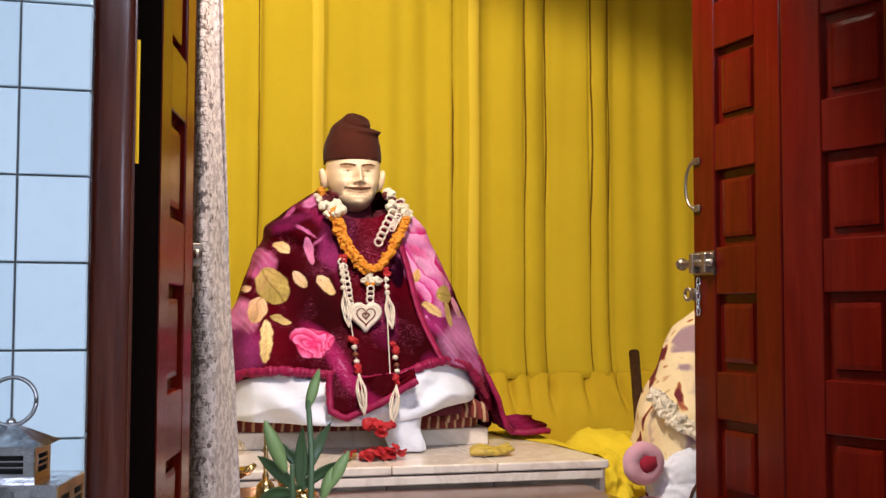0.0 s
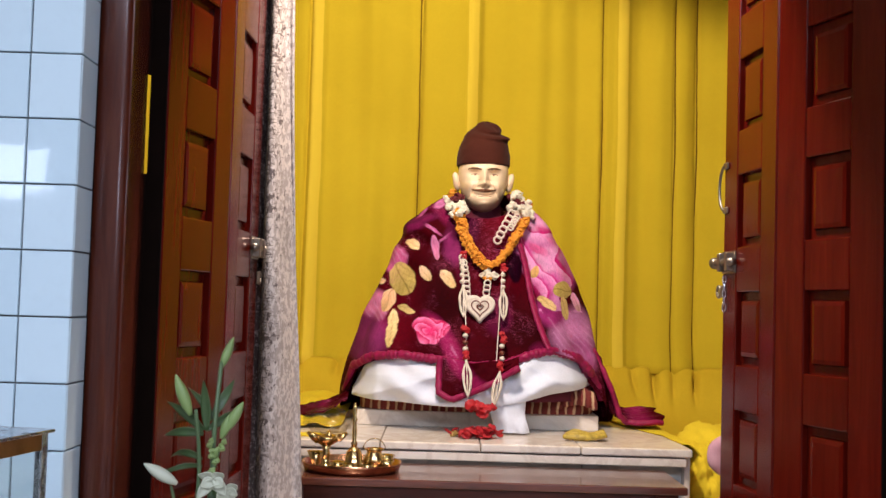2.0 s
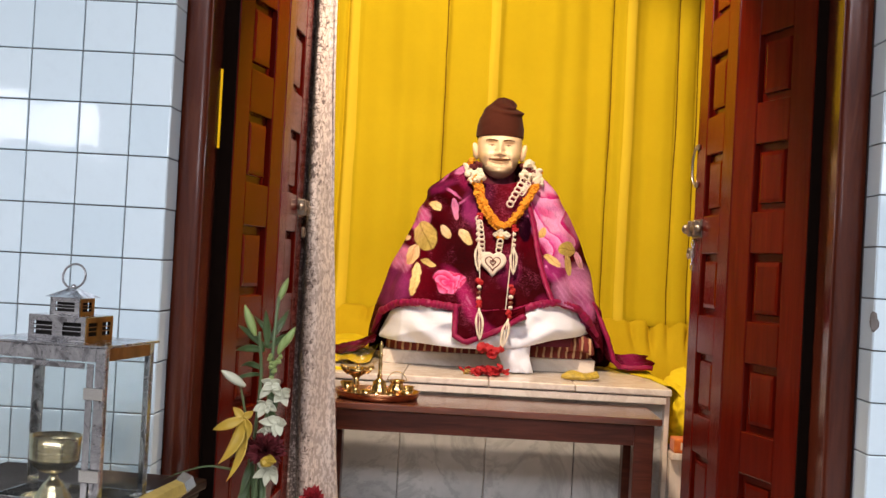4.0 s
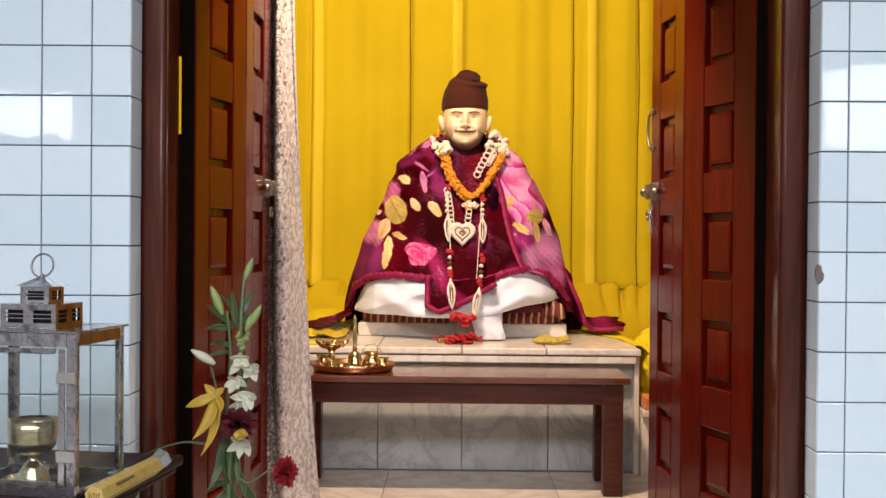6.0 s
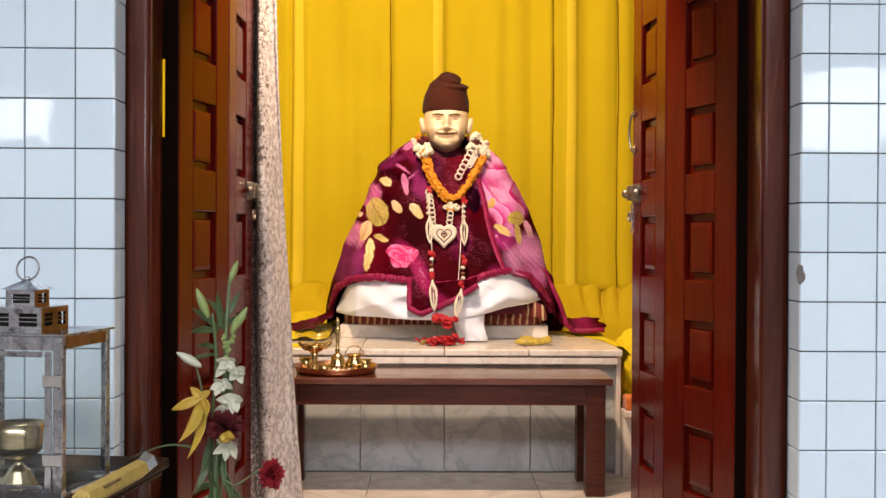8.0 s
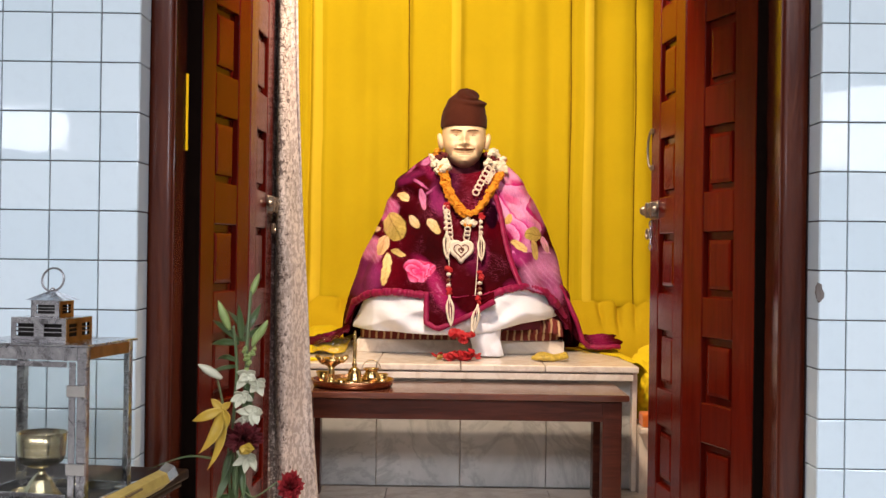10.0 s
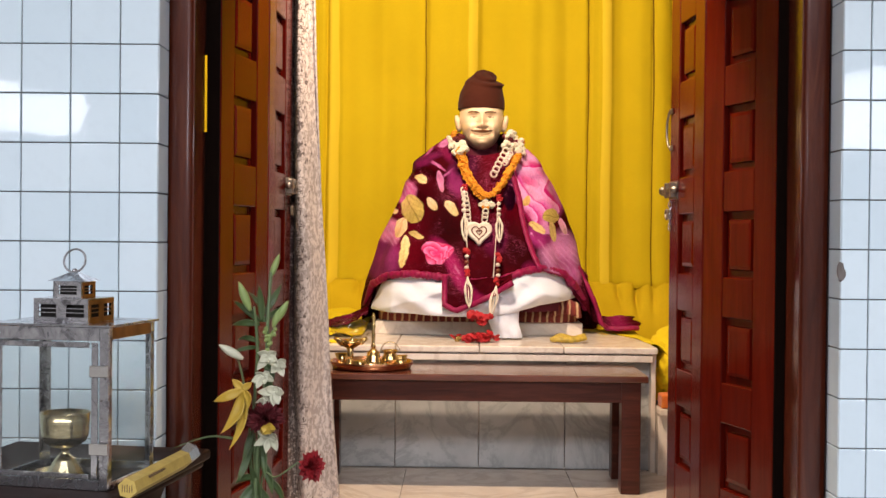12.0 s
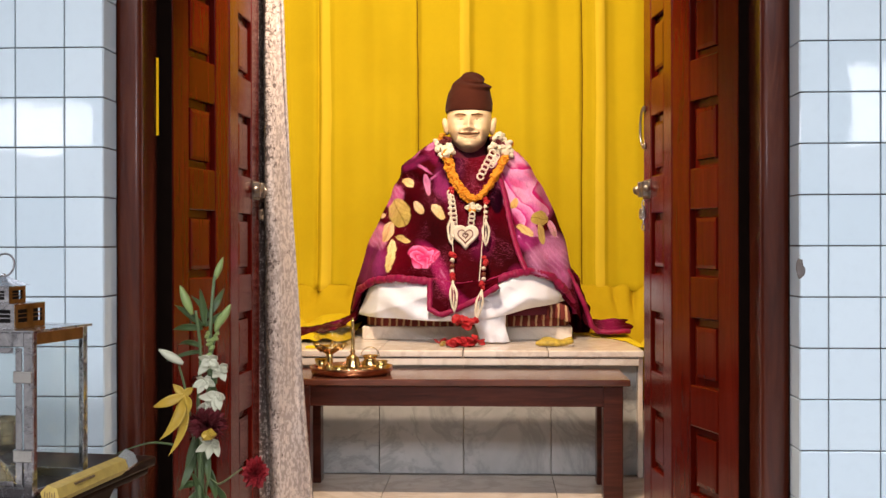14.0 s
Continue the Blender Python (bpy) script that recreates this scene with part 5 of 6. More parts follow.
tagged(part("folded_slip", boxed(-0.50, -0.425, 1.50, 1.54, PLINTH, PLINTH + 0.008, 0.002), M_YELLOW_B), "small folded yellow cloth slip on the altar", "cloth")

# ---------------------------------------------------------------- side platform things
idol = bmesh.new()
sheet(idol, lambda u, v: (0.985 + (lerp(v, [0, 0.15, 0.5, 0.75, 0.9, 1], [0.20, 0.215, 0.185, 0.13, 0.08, 0.0]) * (1 + 0.12 * nz(math.cos(6.283 * u) * 2, math.sin(6.283 * u) * 2, v * 5))) * math.cos(6.2832 * u),
                          1.66 + (lerp(v, [0, 0.15, 0.5, 0.75, 0.9, 1], [0.20, 0.21, 0.17, 0.12, 0.08, 0.0]) * (1 + 0.12 * nz(math.cos(6.283 * u) * 2, math.sin(6.283 * u) * 2, v * 5))) * math.sin(6.2832 * u),
                          0.42 + 0.60 * v), 72, 50, True)


def make_idol_material():
    m = Mat("cream_maroon_drapery", 0.85)
    v = m.coords(per_object=False)
    big = m.noise(v, 8.0, 2, 0.5, 1.0)
    c = m.ramp(big, [(0.44, (0.13, 0.006, 0.012)), (0.465, (0.45, 0.16, 0.05)), (0.485, (0.80, 0.66, 0.36)), (0.60, (0.78, 0.62, 0.36)), (0.66, (0.34, 0.22, 0.24))])
    m.color(c).bump(m.noise(v, 30, 4), 0.4, 0.01)
    return m.m


tagged(part("draped_idol", idol, make_idol_material(), None, "", True), "small seated idol draped in cream and maroon cloth", "idol")
rope = strand([(0.790, 1.58, 0.76), (0.83, 1.50, 0.69), (0.90, 1.46, 0.66), (0.99, 1.45, 0.65)], 0.016)
tagged(part("flower_garland", flowers(rope + [p + Vector((0.01, 0.0, 0.018)) for p in rope], 0.016, 91), M_CREAM), "cream blossom garland round the small idol", "garland")


def roll_point(u, v):
    a, b = 2 * math.pi * u, 2 * math.pi * v
    r = 0.024 * (1 + 0.15 * nz(u * 8, v * 3))
    return (0.700 + (0.034 + r * math.cos(b)) * math.cos(a), 1.445 + r * math.sin(b) * 0.9, 0.600 + (0.034 + r * math.cos(b)) * math.sin(a))


turban = thing("cloth_roll", "pink rolled cloth ring with a crimson centre", "cloth")
part("roll", sheet(bmesh.new(), roll_point, 36, 17, True), M_PINK, turban, "", True)
part("centre", blob(bmesh.new(), (0.708, 1.45, 0.601), 0.034, 2, 1.0, 0.1, 3), M_REDCLOTH, turban, "crimson cloth centre", True)


def crumple(name, c, size, mat, seed, label):
    """A heap of folded cloth."""
    bm = bmesh.new()
    g = bmesh.ops.create_icosphere(bm, subdivisions=5, radius=1.0)
    for v in g["verts"]:
        d = v.co.normalized()
        k = 1 + 0.30 * nz(d.x * 1.6 + seed, d.y * 1.6, d.z * 1.6) + 0.16 * abs(nz(d.x * 5, d.y * 5 + seed, d.z * 4)) + 0.06 * nz(d.x * 13, d.y * 13, d.z * 9 + seed)
        v.co = Vector((c[0] + d.x * size[0] * k, c[1] + d.y * size[1] * k, max(c[2] + d.z * size[2] * k, 0.419)))
    return tagged(part(name, bm, mat, None, "", True), label, "cloth")


crumple("white_cloth", (0.86, 1.50, 0.52), (0.13, 0.085, 0.10), M_WHITE, 3, "crumpled white cloth beside the small idol")
crumple("pink_cloth", (0.77, 1.47, 0.455), (0.11, 0.06, 0.05), M_PINK, 8, "rumpled pink cloth lying on the low platform")
crumple("yellow_cloth", (0.675, 1.66, 0.50), (0.06, 0.13, 0.105), M_YELLOW_B, 5, "crumpled yellow cloth hanging beside the altar")
crumple("yellow_cloth", (0.76, 1.86, 0.52), (0.15, 0.24, 0.115), M_YELLOW_B, 12, "crumpled yellow cloth heap on the low platform")
tagged(part("wooden_staff", tube(bmesh.new(), [(0.985, 2.05, 0.43), (1.09, 2.36, 0.86)], 0.018, 10), M_STAFF, None, "", True), "dark wooden staff leaning against the gathered cloth", "staff")
strap = curve([(0.826, 1.415, 0.440), (0.818, 1.415, 0.490), (0.836, 1.415, 0.538), (0.885, 1.42, 0.567), (0.94, 1.43, 0.592), (1.00, 1.45, 0.60)], 40)
tagged(part("bag_strap", tube(bmesh.new(), strap, 0.0085, 8, 0.5), M_STAFF, None, "", True), "narrow brown strap looped over the heaped cloths", "strap")
runner = thing("printed_cloth", "folded orange printed cloth with pale squares", "cloth")
part("folds", boxed(0.612, 0.86, 1.412, 1.50, 0.4185, 0.462, 0.006, 2), M_ORANGE, runner)
for k in range(4):
    x = 0.632 + 0.040 * k
    bm = boxed(x, x + 0.022, 1.4105, 1.4125, 0.430, 0.452)
    part("square", bm, M_CREAM, runner)
    part("square_centre", boxed(x + 0.006, x + 0.016, 1.4095, 1.4110, 0.436, 0.446), M_ORANGE, runner)

# ---------------------------------------------------------------- lantern on its shelf
SH = 0.548
LX, LY, LR = -0.7045, -0.369, -11.0
shelf = thing("wall_shelf", "dark wooden bracket shelf fixed to the tiled wall", "shelf", "", "", (-0.735, -0.29, 0), -8)
part("board", boxed(-0.235, 0.172, -0.27, 0.24, SH - 0.020, SH, 0.005, 2), M_SHELF, shelf)
part("moulding", boxed(-0.22, 0.160, -0.255, 0.235, SH - 0.036, SH - 0.0205, 0.006, 2), M_SHELF, shelf)


def bracket_mesh():
    bm = bmesh.new()
    rings = []
    for z, w, y0 in ((SH - 0.037, 0.10, -0.19), (SH - 0.09, 0.075, -0.10), (SH - 0.16, 0.05, 0.05), (SH - 0.26, 0.03, 0.17)):
        rings.append([bm.verts.new(p) for p in ((-w, y0, z), (w, y0, z), (w, 0.235, z), (-w, 0.235, z))])
    for a, b in zip(rings, rings[1:]):
        for k in range(4):
            bm.faces.new((a[k], a[(k + 1) % 4], b[(k + 1) % 4], b[k]))
    bm.faces.new(rings[0])
    bm.faces.new(rings[-1])
    bmesh.ops.recalc_face_normals(bm, faces=bm.faces)
    return bm


part("bracket", bracket_mesh(), M_SHELF, shelf)
lantern = thing("glass_lantern", "tarnished steel lantern with clear glass panes", "lantern", "", "", (LX, LY, SH), LR)
HW, HD, H, P = 0.1075, 0.083, 0.266, 0.016
for sx in (-1, 1):
    for sy in (-1, 1):
        x0, y0 = sx * HW, sy * HD
        bm = bmesh.new()
        box(bm, min(x0, x0 - sx * P), max(x0, x0 - sx * P), min(y0, y0 - sy * 0.003), max(y0, y0 - sy * 0.003), 0.002, H, 0.0008)
        box(bm, min(x0, x0 - sx * 0.003), max(x0, x0 - sx * 0.003), min(y0 - sy * 0.0031, y0 - sy * 0.014), max(y0 - sy * 0.0031, y0 - sy * 0.014), 0.002, H, 0.0008)
        part("corner_post", bm, M_STEEL, lantern)
part("base_plate", boxed(-HW, HW, -HD, HD, 0.0, 0.0018), M_SOOT_SHADE, lantern, "sooty black base plate")
for sy in (-1, 1):
    a = sy * HD
    for z0, z1 in ((0.002, 0.018), (H - 0.022, H - 0.001)):
        part("rail", boxed(-HW + P, HW - P, min(a, a - sy * 0.0025), max(a, a - sy * 0.0025), z0, z1), M_STEEL, lantern)
for sx in (-1, 1):
    a = sx * HW
    for z0, z1 in ((0.002, 0.014), (H - 0.020, H - 0.001)):
        part("rail", boxed(min(a, a - sx * 0.0025), max(a, a - sx * 0.0025), -HD + 0.0145, HD - 0.0145, z0, z1), M_RUST if z1 > 0.1 else M_STEEL, lantern)
    g = part("pane", boxed(min(a - sx * 0.0045, a - sx * 0.0065), max(a - sx * 0.0045, a - sx * 0.0065), -HD + 0.006, HD - 0.006, 0.004, H - 0.004), M_GLASS, lantern, "clear smudged glass pane")
    g.visible_shadow = False
for sy in (-1, 1):
    a = sy * HD
    g = part("pane", boxed(-HW + 0.010, HW - 0.010, min(a - sy * 0.005, a - sy * 0.007), max(a - sy * 0.005, a - sy * 0.007), 0.004, H - 0.004), M_GLASS, lantern, "clear smudged glass pane")
    g.visible_shadow = False
# the hinged front door's own frame
door_frame = bmesh.new()
box(door_frame, -HW + P + 0.001, -HW + P + 0.010, -HD - 0.004, -HD - 0.0005, 0.020, H - 0.024, 0.0008)
box(door_frame, HW - P - 0.012, HW - P - 0.001, -HD - 0.004, -HD - 0.0005, 0.020, H - 0.024, 0.0008)
box(door_frame, -HW + P + 0.0105, HW - P - 0.0165, -HD - 0.004, -HD - 0.0005, H - 0.033, H - 0.024, 0.0008)
box(door_frame, -HW + P + 0.0105, HW - P - 0.0165, -HD - 0.004, -HD - 0.0005, 0.020, 0.028, 0.0008)
front_door = part("front_door", door_frame, M_STEEL, lantern)
for z in (0.078, 0.172):
    part("hinge", boxed(-HW - 0.002, -HW + P + 0.006, -HD - 0.007, -HD - 0.0042, z, z + 0.028, 0.001), M_STEEL, front_door)
for z in (0.060, 0.186):
    part("clasp", boxed(HW - P - 0.014, HW + 0.003, -HD - 0.008, -HD - 0.0042, z, z + 0.019, 0.001), M_FOIL, lantern, "bright folded steel clasp")
part("top_plate", boxed(-HW - 0.006, HW + 0.006, -HD - 0.006, HD + 0.006, H, H + 0.004, 0.001), M_STEEL, lantern, "dull steel top plate")


def vent_box(w, d, z0, z1, slots, mat_side):
    """Four thin walls with open louvre slots, and a lid."""
    obs = []
    h = (z1 - z0)
    for k, (cx, cy, turn, half) in enumerate(((0, -d, 0, w), (w, 0, 90, d), (0, d, 180, w), (-w, 0, 270, d))):
        bm = bmesh.new()
        groups = slots if half > 0.03 else 1
        span = 2 * half / groups
        for g in range(groups):
            a = -half + g * span
            box(bm, a, a + span * 0.18, 0, 0.0015, 0, h)
            box(bm, a + span * 0.82, a + span, 0, 0.0015, 0, h)
            for j in range(4):
                zz = h * (0.0, 0.40, 0.58, 0.78)[j]
                top = h * (0.22, 0.44, 0.62, 1.0)[j]
                box(bm, a + span * 0.18, a + span * 0.82, 0, 0.0015, zz, top)
        ob = part("vent_side", bm, mat_side if k == 1 else M_STEEL, lantern)
        ob.matrix_basis = pose(cx, cy, z0, 0, 0, turn)
        obs.append(ob)
    part("vent_lid", boxed(-w, w, -d, d, z1, z1 + 0.0015), M_STEEL, lantern)
    # near-black block behind the slots stands in for the unlit hollow
    part("vent_core", boxed(-w + 0.008, w - 0.008, -d + 0.008, d - 0.008, z0, z1 - 0.001), M_SOOT_SHADE, lantern)
    return obs


vent_box(0.0505, 0.043, H + 0.004, H + 0.042, 2, M_RUST)
vent_box(0.0265, 0.023, H + 0.0436, H + 0.070, 1, M_RUST)
bm = bmesh.new()
base = [bm.verts.new((sx * 0.034, sy * 0.029, H + 0.0718)) for sx, sy in ((-1, -1), (1, -1), (1, 1), (-1, 1))]
tip = [bm.verts.new((sx * 0.006, sy * 0.006, H + 0.086)) for sx, sy in ((-1, -1), (1, -1), (1, 1), (-1, 1))]
for k in range(4):
    bm.faces.new((base[k], base[(k + 1) % 4], tip[(k + 1) % 4], tip[k]))
bm.faces.new(base[::-1])
bm.faces.new(tip)
part("cap_roof", bm, M_STEEL, lantern)
ring = [(0.0200 * math.cos(a), 0.004 * math.sin(a), H + 0.106 + 0.0195 * math.sin(a)) for a in np.linspace(0, 2 * math.pi, 37)]
part("carry_ring", tube(bmesh.new(), ring, 0.0018, 8), M_DARKSTEEL, lantern, "", True)
part("ring_eye", blob(bmesh.new(), (0, 0, H + 0.0885), 0.0045, 2, 1.0, 0.02), M_STEEL, lantern, "", True)
goblet = thing("brass_goblet", "footed brass bowl with ribbed sides inside the lantern", "bowl", "", "", (-0.718, -0.372, SH + 0.002))
part("bowl", lathe(bmesh.new(), [(0.006, 0.052), (0.022, 0.054), (0.034, 0.062), (0.0385, 0.072), (0.0395, 0.0765), (0.0383, 0.0785), (0.0400, 0.0805), (0.0388, 0.0825), (0.0405, 0.0845), (0.0393, 0.0865), (0.0400, 0.090), (0.0415, 0.112), (0.0400, 0.112), (0.038, 0.092), (0.030, 0.066), (0, 0.058)], 48), M_GOBLET, goblet, "", True)
part("foot", lathe(bmesh.new(), [(0.034, 0.0), (0.035, 0.003), (0.028, 0.014), (0.018, 0.032), (0.008, 0.042), (0.006, 0.047), (0.008, 0.050), (0.005, 0.053), (0, 0.053)], 12), M_GOBLET, goblet)
tagged(part("brass_dish", lathe(bmesh.new(), [(0, 0.0), (0.030, 0.0), (0.036, 0.006), (0.034, 0.007), (0.028, 0.002), (0, 0.002)], 32, Matrix.Translation((-0.745, -0.338, SH + 0.0022))), M_BRASS, None, "", True),
       "small flat brass dish inside the lantern", "dish")
carton = thing("incense_box", "yellow six-sided incense carton lying on the shelf", "box")
p0, p1 = Vector((-0.570, -0.515, SH + 0.0165)), Vector((-0.540, -0.268, SH + 0.0165))
part("tube", tube(bmesh.new(), [p0, p0.lerp(p1, 0.5), p1], 0.0165, 6), M_CARTON, carton)
way = (p1 - p0).normalized()
side = Vector((way.y, -way.x, 0))
for k in range(7):
    c = p0 + way * (0.055 + 0.010 * k) + side * 0.0142 + Vector((0, 0, 0.008))
    part("print_bar", tube(bmesh.new(), [c, c + way * 0.006], 0.0024, 4), M_PRINT, carton)
for k in range(5):
    c = p0 - way * 0.0006 + side * (-0.008 + 0.004 * k)
    part("end_bar", tube(bmesh.new(), [c + Vector((0, 0, -0.006)), c + Vector((0, 0, 0.006 - 0.002 * (k % 2)))], 0.0008, 4), M_PRINT, carton)
part("torn_flap", tube(bmesh.new(), [p1, p1 + Vector((0.010, 0.022, 0.010))], lambda t: 0.0155 + 0.003 * t, 6, 1.0, False), M_FOIL, carton, "torn open foil end")
tagged(part("matchbox", boxed(-0.020, 0.020, -0.030, 0.030, 0, 0.014, 0.002), M_FOIL), "small pale cardboard matchbox on the shelf", "box").matrix_basis = pose(-0.578, -0.305, SH, 0, 0, -28)

# ---------------------------------------------------------------- flower bouquet
bouquet = thing("lily_bouquet", "bouquet of lilies, buds and dark red blooms on green stems", "bouquet")
ROOT = Vector((-0.437, -0.110, 0.36))


def leaf_mesh(base, tip, wide, curl=0.2, roll=0.0):
    """A pointed leaf or petal from base to tip."""
    base, tip = Vector(base), Vector(tip)
    d = tip - base
    side = d.cross(Vector((0, 1, 0.2))).normalized()
    side = Matrix.Rotation(roll, 3, d) @ side
    up = side.cross(d).normalized()
    L = d.length

    def f(u, v):
        w = wide * math.sin(math.pi * min(1, 0.06 + 0.94 * v) ** 0.85) ** 0.9
        s = 2 * u - 1
        return base + d * v + side * s * w + up * (curl * L * 4 * v * (1 - v) * 0.35 - abs(s) * w * 0.35 - curl * L * 0.5 * v * v)

    return sheet(bmesh.new(), f, 5, 12)


def leaf(base, tip, wide, mat=None, name="leaf", curl=0.2, roll=0.0, label=""):
    return thick(part(name, leaf_mesh(base, tip, wide, curl, roll), mat or M_LEAF, bouquet, label, True), 0.0008)


def stem(*pts, r=0.003):
    return part("stem", tube(bmesh.new(), curve(pts, 24), lambda t: r * (1.15 - 0.4 * t), 8), M_STEM, bouquet, "", True)


Y = -0.11
stem(ROOT, (-0.432, Y, 0.55), (-0.420, Y, 0.70), (-0.416, Y, 0.82), (-0.416, Y + 0.03, 0.895), r=0.004)
stem(ROOT + Vector((0.006, 0.01, 0)), (-0.442, Y, 0.60), (-0.436, Y, 0.74), (-0.440, Y - 0.02, 0.83), r=0.0035)
stem(ROOT + Vector((-0.006, 0, 0)), (-0.448, Y, 0.56), (-0.452, Y - 0.04, 0.67), (-0.462, Y - 0.06, 0.735), r=0.0025)
stem(ROOT + Vector((0.012, 0, 0)), (-0.425, Y, 0.50), (-0.395, Y - 0.02, 0.505), (-0.352, -0.135, 0.535), r=0.002)
stem((-0.424, Y, 0.69), (-0.412, Y, 0.76), (-0.400, Y, 0.80), r=0.002)
stem(ROOT, (-0.434, Y - 0.02, 0.50), (-0.426, Y - 0.03, 0.60), r=0.004)
stem((-0.440, Y, 0.60), (-0.455, Y - 0.03, 0.64), (-0.466, Y - 0.04, 0.672), r=0.002)


def bud(base, tip, r, mat, label):
    base, tip = Vector(base), Vector(tip)
    return part("bud", tube(bmesh.new(), [base.lerp(tip, k / 12) for k in range(13)], lambda t: max(0.0008, r * math.sin(math.pi * (0.08 + 0.9 * t)) ** 0.8), 10), mat, bouquet, label, True)


bud((-0.417, -0.08, 0.885), (-0.402, -0.07, 0.930), 0.0065, M_BUD, "closed green lily bud")
bud((-0.447, -0.13, 0.822), (-0.470, -0.13, 0.878), 0.0085, M_BUD, "closed green lily bud")
bud((-0.400, -0.12, 0.800), (-0.376, -0.12, 0.842), 0.0075, M_BUD, "closed pale green lily bud")
bud((-0.405, -0.12, 0.790), (-0.394, -0.12, 0.825), 0.0065, M_BUD, "closed pale green lily bud")
bud((-0.452, -0.175, 0.735), (-0.495, -0.185, 0.762), 0.0085, M_LILY, "half-open white lily bud")
for base, tip, w, c in (((-0.432, Y, 0.800), (-0.480, Y - 0.02, 0.845), 0.010, 0.3), ((-0.432, Y, 0.795), (-0.485, Y - 0.03, 0.800), 0.010, 0.5), ((-0.428, Y, 0.800), (-0.375, Y, 0.835), 0.009, 0.5),
                        ((-0.428, Y, 0.80), (-0.430, Y - 0.02, 0.875), 0.010, 0.2), ((-0.420, Y, 0.82), (-0.395, Y + 0.02, 0.870), 0.010, 0.4), ((-0.420, Y, 0.815), (-0.455, Y + 0.03, 0.855), 0.009, 0.4),
                        ((-0.432, Y, 0.76), (-0.475, Y - 0.03, 0.775), 0.008, 0.7), ((-0.432, Y, 0.75), (-0.496, Y, 0.740), 0.006, 0.8), ((-0.424, Y, 0.72), (-0.392, Y - 0.03, 0.690), 0.012, 0.4),
                        ((-0.424, Y, 0.70), (-0.395, Y, 0.640), 0.010, 0.4), ((-0.445, Y, 0.56), (-0.470, Y - 0.02, 0.49), 0.011, 0.3), ((-0.430, Y, 0.54), (-0.396, Y - 0.02, 0.47), 0.012, 0.4),
                        ((-0.436, Y, 0.50), (-0.478, Y - 0.03, 0.50), 0.010, 0.6), ((-0.436, Y, 0.49), (-0.480, Y - 0.03, 0.43), 0.013, 0.4), ((-0.430, Y, 0.48), (-0.400, Y, 0.42), 0.012, 0.4),
                        ((-0.442, Y, 0.60), (-0.458, Y - 0.03, 0.53), 0.010, 0.2), ((-0.428, Y, 0.58), (-0.412, Y - 0.03, 0.50), 0.010, 0.2), ((-0.415, Y, 0.50), (-0.372, Y - 0.02, 0.455), 0.010, 0.5),
                        ((-0.440, Y, 0.47), (-0.452, Y - 0.05, 0.40), 0.012, 0.2), ((-0.43, Y, 0.46), (-0.44, Y - 0.05, 0.54), 0.010, 0.2)):
    leaf(base, tip, w * 0.72, curl=c)
blade = [(-0.470, -0.17, 0.585), (-0.51, -0.18, 0.590), (-0.555, -0.19, 0.578), (-0.585, -0.20, 0.565)]
part("grass_blade", tube(bmesh.new(), curve(blade, 20), lambda t: 0.003 * (1.05 - t), 6, 0.3), M_LEAF, bouquet, "", True)
for c, s in (((-0.408, -0.15, 0.738), 1.0), ((-0.390, -0.145, 0.722), 0.9), ((-0.418, -0.15, 0.700), 0.9), ((-0.395, -0.155, 0.672), 1.0), ((-0.408, -0.15, 0.655), 0.8), ((-0.402, -0.155, 0.585), 1.0)):
    c = Vector(c)
    rr = random.Random(int(c.z * 1000))
    for k in range(6):
        a = k * math.pi / 3 + rr.uniform(-0.4, 0.4)
        d = Vector((math.cos(a), -0.35 + 0.2 * rr.random(), math.sin(a) * 0.9 - 0.2)) * 0.026 * s * rr.uniform(0.55, 1.3)
        leaf(c, c + d, 0.0085 * s, M_LILY, "petal", 0.5, rr.uniform(-0.5, 0.5), "white petal")
for tip, w in (((-0.506, -0.19, 0.655), 0.012), ((-0.479, -0.19, 0.592), 0.015), ((-0.460, -0.19, 0.565), 0.012), ((-0.438, -0.16, 0.690), 0.009), ((-0.431, -0.19, 0.640), 0.012), ((-0.474, -0.16, 0.695), 0.010)):
    leaf((-0.454, -0.165, 0.676), tip, w * 0.8, M_YPETAL, "petal", 0.55 if tip[2] < 0.66 else 0.3, 40 * (w - 0.005), "drooping yellow lily petal")


def mum(c, r, n, mat, label, centre=None, tall=0.85, broad=0.13):
    """A many-petalled round bloom."""
    bm = bmesh.new()
    rr = random.Random(n)
    c = Vector(c)
    for k in range(n):
        zz = rr.uniform(-0.9, 1.0)
        a = rr.uniform(0, 2 * math.pi)
        q = math.sqrt(max(0, 1 - zz * zz))
        d = Vector((q * math.cos(a), -abs(q * math.sin(a)) * 0.8 + 0.1, zz * tall)) * r * rr.uniform(0.8, 1.1)
        s = d.cross(Vector((rr.uniform(-1, 1), rr.uniform(-1, 1), rr.uniform(-1, 1)))).normalized() * r * broad
        lift = d.normalized().cross(s).normalized() * r * 0.05
        v = [bm.verts.new(c + p) for p in (d * 0.15 - s * 0.4, d * 0.15 + s * 0.4, d * 0.65 + s + lift, d * 1.02 + lift * 2, d * 0.65 - s + lift)]
        bm.faces.new(v)
    ob = part("bloom", bm, mat, bouquet, label)
    if centre:
        part("bloom_centre", blob(bmesh.new(), c + Vector(centre), r * 0.34, 5, 0.7, 0.3), M_YPETAL, ob)
    return ob


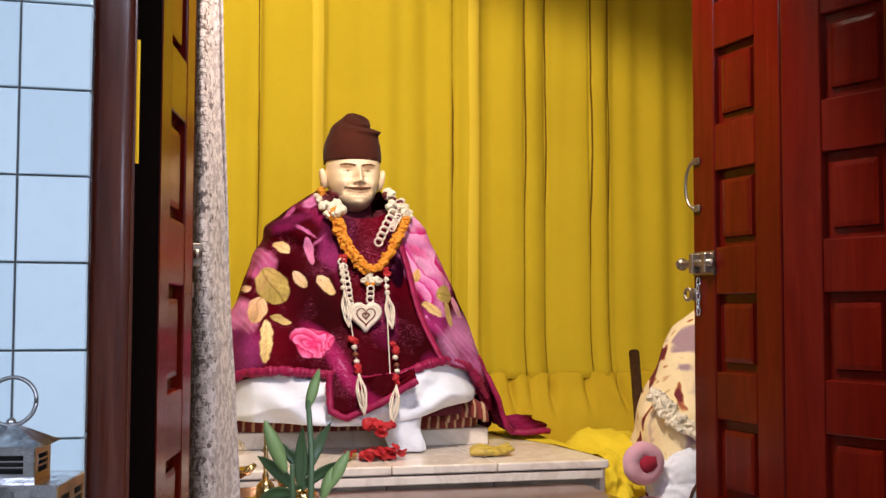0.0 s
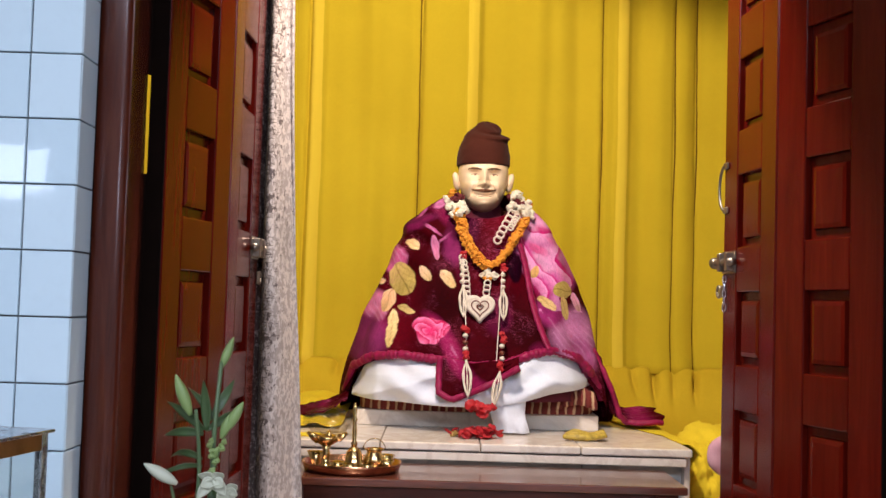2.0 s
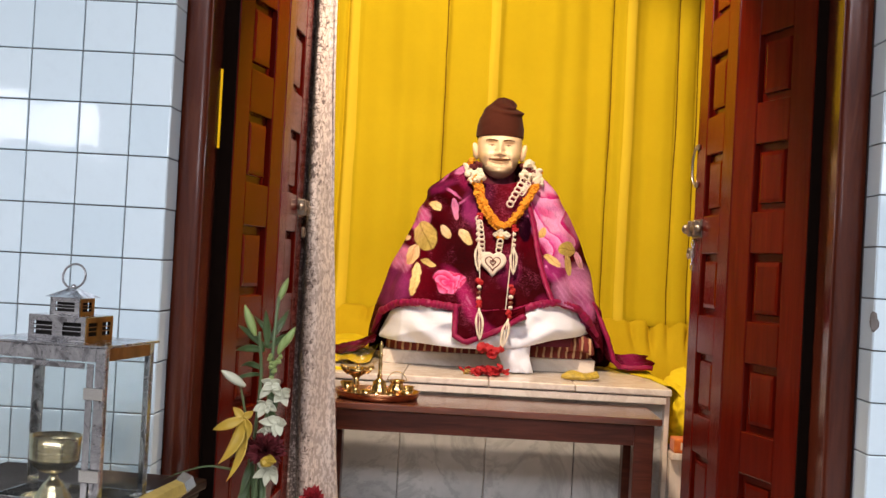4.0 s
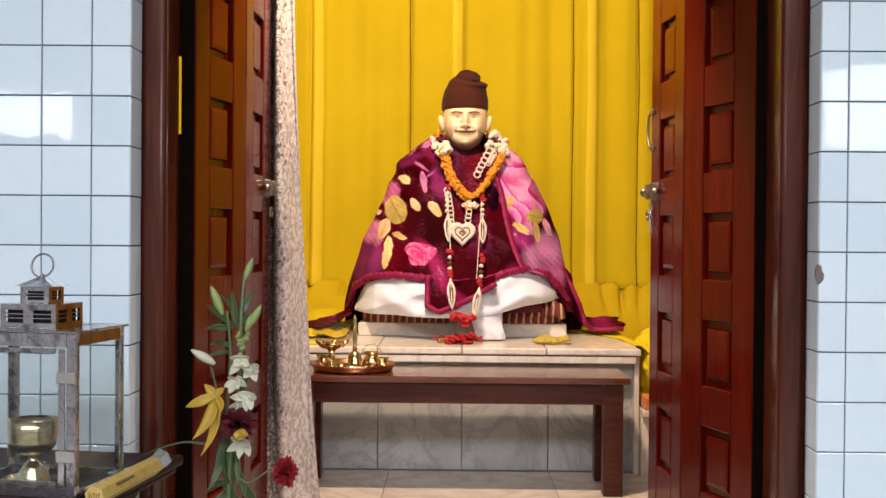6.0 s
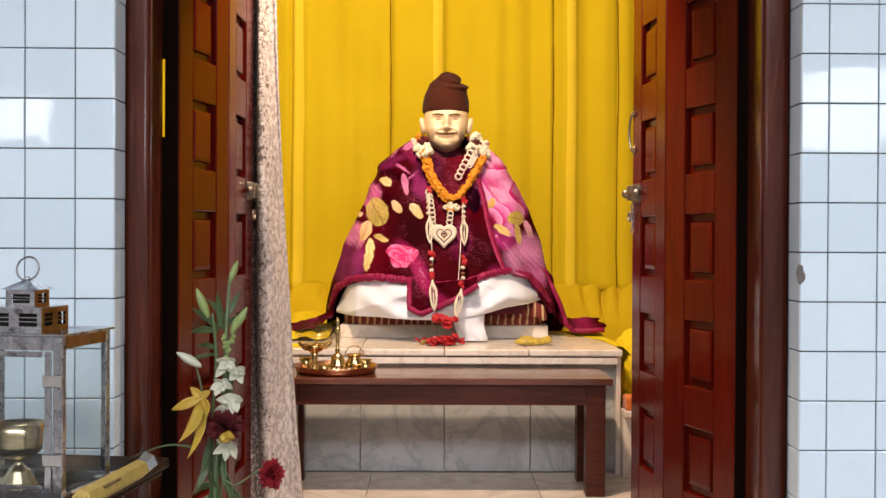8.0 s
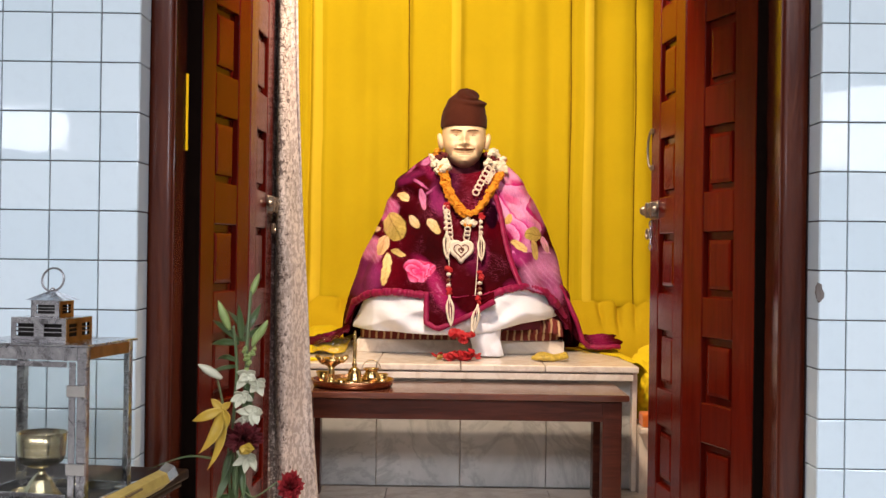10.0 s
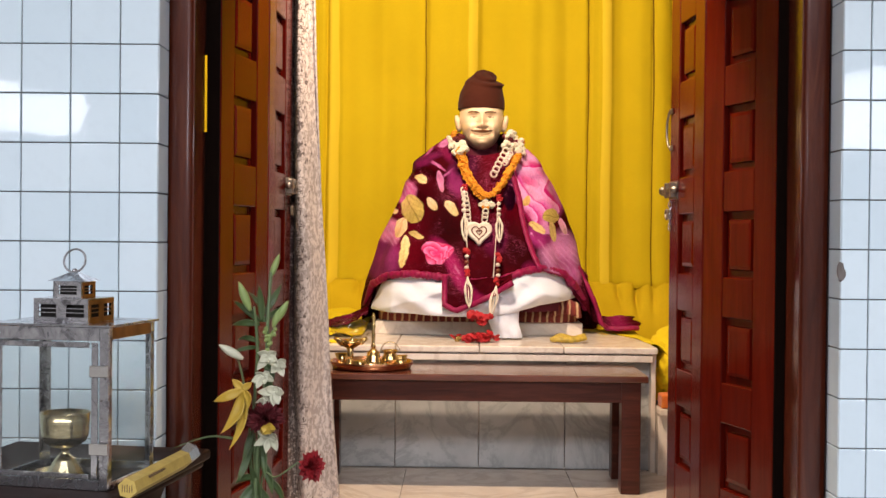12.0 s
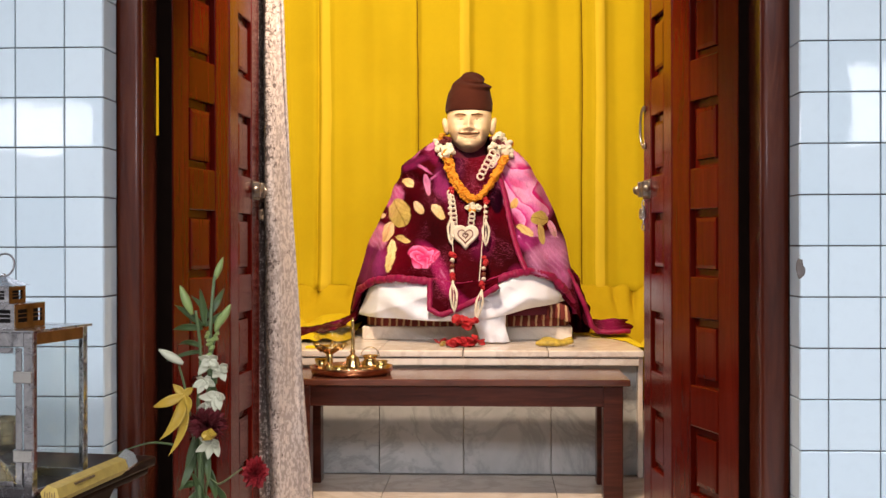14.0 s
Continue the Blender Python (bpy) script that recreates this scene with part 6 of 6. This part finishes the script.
mum((-0.414, -0.155, 0.620), 0.040, 240, M_MAROON, "dark maroon chrysanthemum", (0.010, -0.028, -0.014))
mum((-0.326, -0.140, 0.528), 0.025, 150, M_ROSE, "deep red rose bloom", None, 1.30, 0.36)
for k in range(14):
    rr = random.Random(k)
    part("floret", blob(bmesh.new(), (-0.410 + rr.uniform(-0.012, 0.012), -0.13, 0.762 + rr.uniform(-0.022, 0.028)), 0.0042, k, 1.0, 0.3), M_BUD, bouquet)
vase = tagged(part("floor_vase", lathe(bmesh.new(), [(0, 0), (0.075, 0), (0.085, 0.02), (0.05, 0.06), (0.035, 0.14), (0.05, 0.30), (0.062, 0.45), (0.045, 0.58), (0.035, 0.64), (0.045, 0.68), (0.040, 0.68), (0.030, 0.64), (0.035, 0.5), (0, 0.3)], 40), M_BRASS, None, "", True),
              "tall turned brass floor vase holding the bouquet", "vase")
vase.matrix_basis = pose(ROOT.x, ROOT.y, HALL)

# ---------------------------------------------------------------- floor slabs and wall tiles
fx = [-1.69, -1.271, -0.744, -0.217, 0.310, 0.837, 1.364, 1.69]
fy = [0.255, 0.443, 0.970, 1.497]
for a, b in zip(fx, fx[1:]):
    for c, d in zip(fy, fy[1:]):
        part("floor_slab", boxed(a + 0.0008, b - 0.0008, c + 0.0008, d - 0.0008, FLOOR - 0.011, FLOOR, 0.0008), M_FLOOR, shrine_floor)

TILE, Z0 = 0.1, 0.95
rnd = random.Random(4)
meshes = {}


def tile(width, parent, m):
    """One glazed tile, its face towards -y, its lower left corner at m."""
    key = round(width, 4)
    if key not in meshes:
        bm = boxed(0.0012, width - 0.0012, 0.0, 0.008, 0.0012, TILE - 0.0012)
        es = [e for e in bm.edges if all(v.co.y < 0.001 for v in e.verts)]
        bmesh.ops.bevel(bm, geom=es, offset=0.0018, segments=2, affect="EDGES", profile=0.5)
        me = bpy.data.meshes.new("tile")
        bm.to_mesh(me)
        bm.free()
        me.materials.append(M_TILE)
        meshes[key] = me
    ob = new("tile", meshes[key])
    ob.parent = parent
    ob.matrix_basis = m @ pose(0, 0, 0, rnd.gauss(0, 0.22), 0, rnd.gauss(0, 0.22))
    return ob


LEFT_COLS = [(XL - 0.079, 0.079)] + [(XL - 0.079 - TILE * k, TILE) for k in range(1, 5)]
RIGHT_COLS = [(XR, 0.056)] + [(XR + 0.056 + TILE * k, TILE) for k in range(3)]
rows_seen = range(-6, 8)
for k in rows_seen:
    z = Z0 + TILE * k
    for x, w in LEFT_COLS:
        tile(w, wall_left, pose(x, 0, z))
    for x, w in RIGHT_COLS:
        tile(w, wall_right, pose(x, 0, z))
    tile(0.080, wall_left, pose(XL, 0.002, z, 0, 0, 90))
    tile(0.074, wall_right, pose(XR, 0.076, z, 0, 0, -90))


def field(name, parent, cells):
    """The tiles further off, joined."""
    vs, fs = [], []
    for x0, x1, z0 in cells:
        n = len(vs)
        x0, x1, z1, z0 = x0 + 0.0014, x1 - 0.0014, z0 + TILE - 0.0014, z0 + 0.0014
        vs += [(x0, 0, z0), (x1, 0, z0), (x1, 0, z1), (x0, 0, z1), (x0, 0.007, z0), (x1, 0.007, z0), (x1, 0.007, z1), (x0, 0.007, z1)]
        fs += [(n, n + 1, n + 2, n + 3), (n, n + 4, n + 5, n + 1), (n + 1, n + 5, n + 6, n + 2), (n + 2, n + 6, n + 7, n + 3), (n + 3, n + 7, n + 4, n)]
    me = bpy.data.meshes.new(name)
    me.from_pydata(vs, [], fs)
    me.materials.append(M_TILE)
    ob = new(name, me)
    ob.parent = parent
    return tagged(ob, "", "", "", "stuff")


cells_l, cells_r = [], []
for k in range(-12, 18):
    z = Z0 + TILE * k
    seen = k in rows_seen
    cells_l += [(x, x + w, z) for x, w in LEFT_COLS if not seen]
    cells_l += [(LEFT_COLS[-1][0] - TILE * (j + 1), LEFT_COLS[-1][0] - TILE * j, z) for j in range(20)]
    cells_r += [(x, x + w, z) for x, w in RIGHT_COLS if not seen]
    cells_r += [(RIGHT_COLS[-1][0] + TILE * (j + 1), RIGHT_COLS[-1][0] + TILE * (j + 2), z) for j in range(20)]
field("tile_field", wall_left, cells_l)
field("tile_field", wall_right, cells_r)
part("chip", blob(bmesh.new(), (XR + 0.003, 0.003, 0.905), 0.009, 6, 2.4, 0.3), M_PATCH, wall_right, "dark chipped mortar patch")
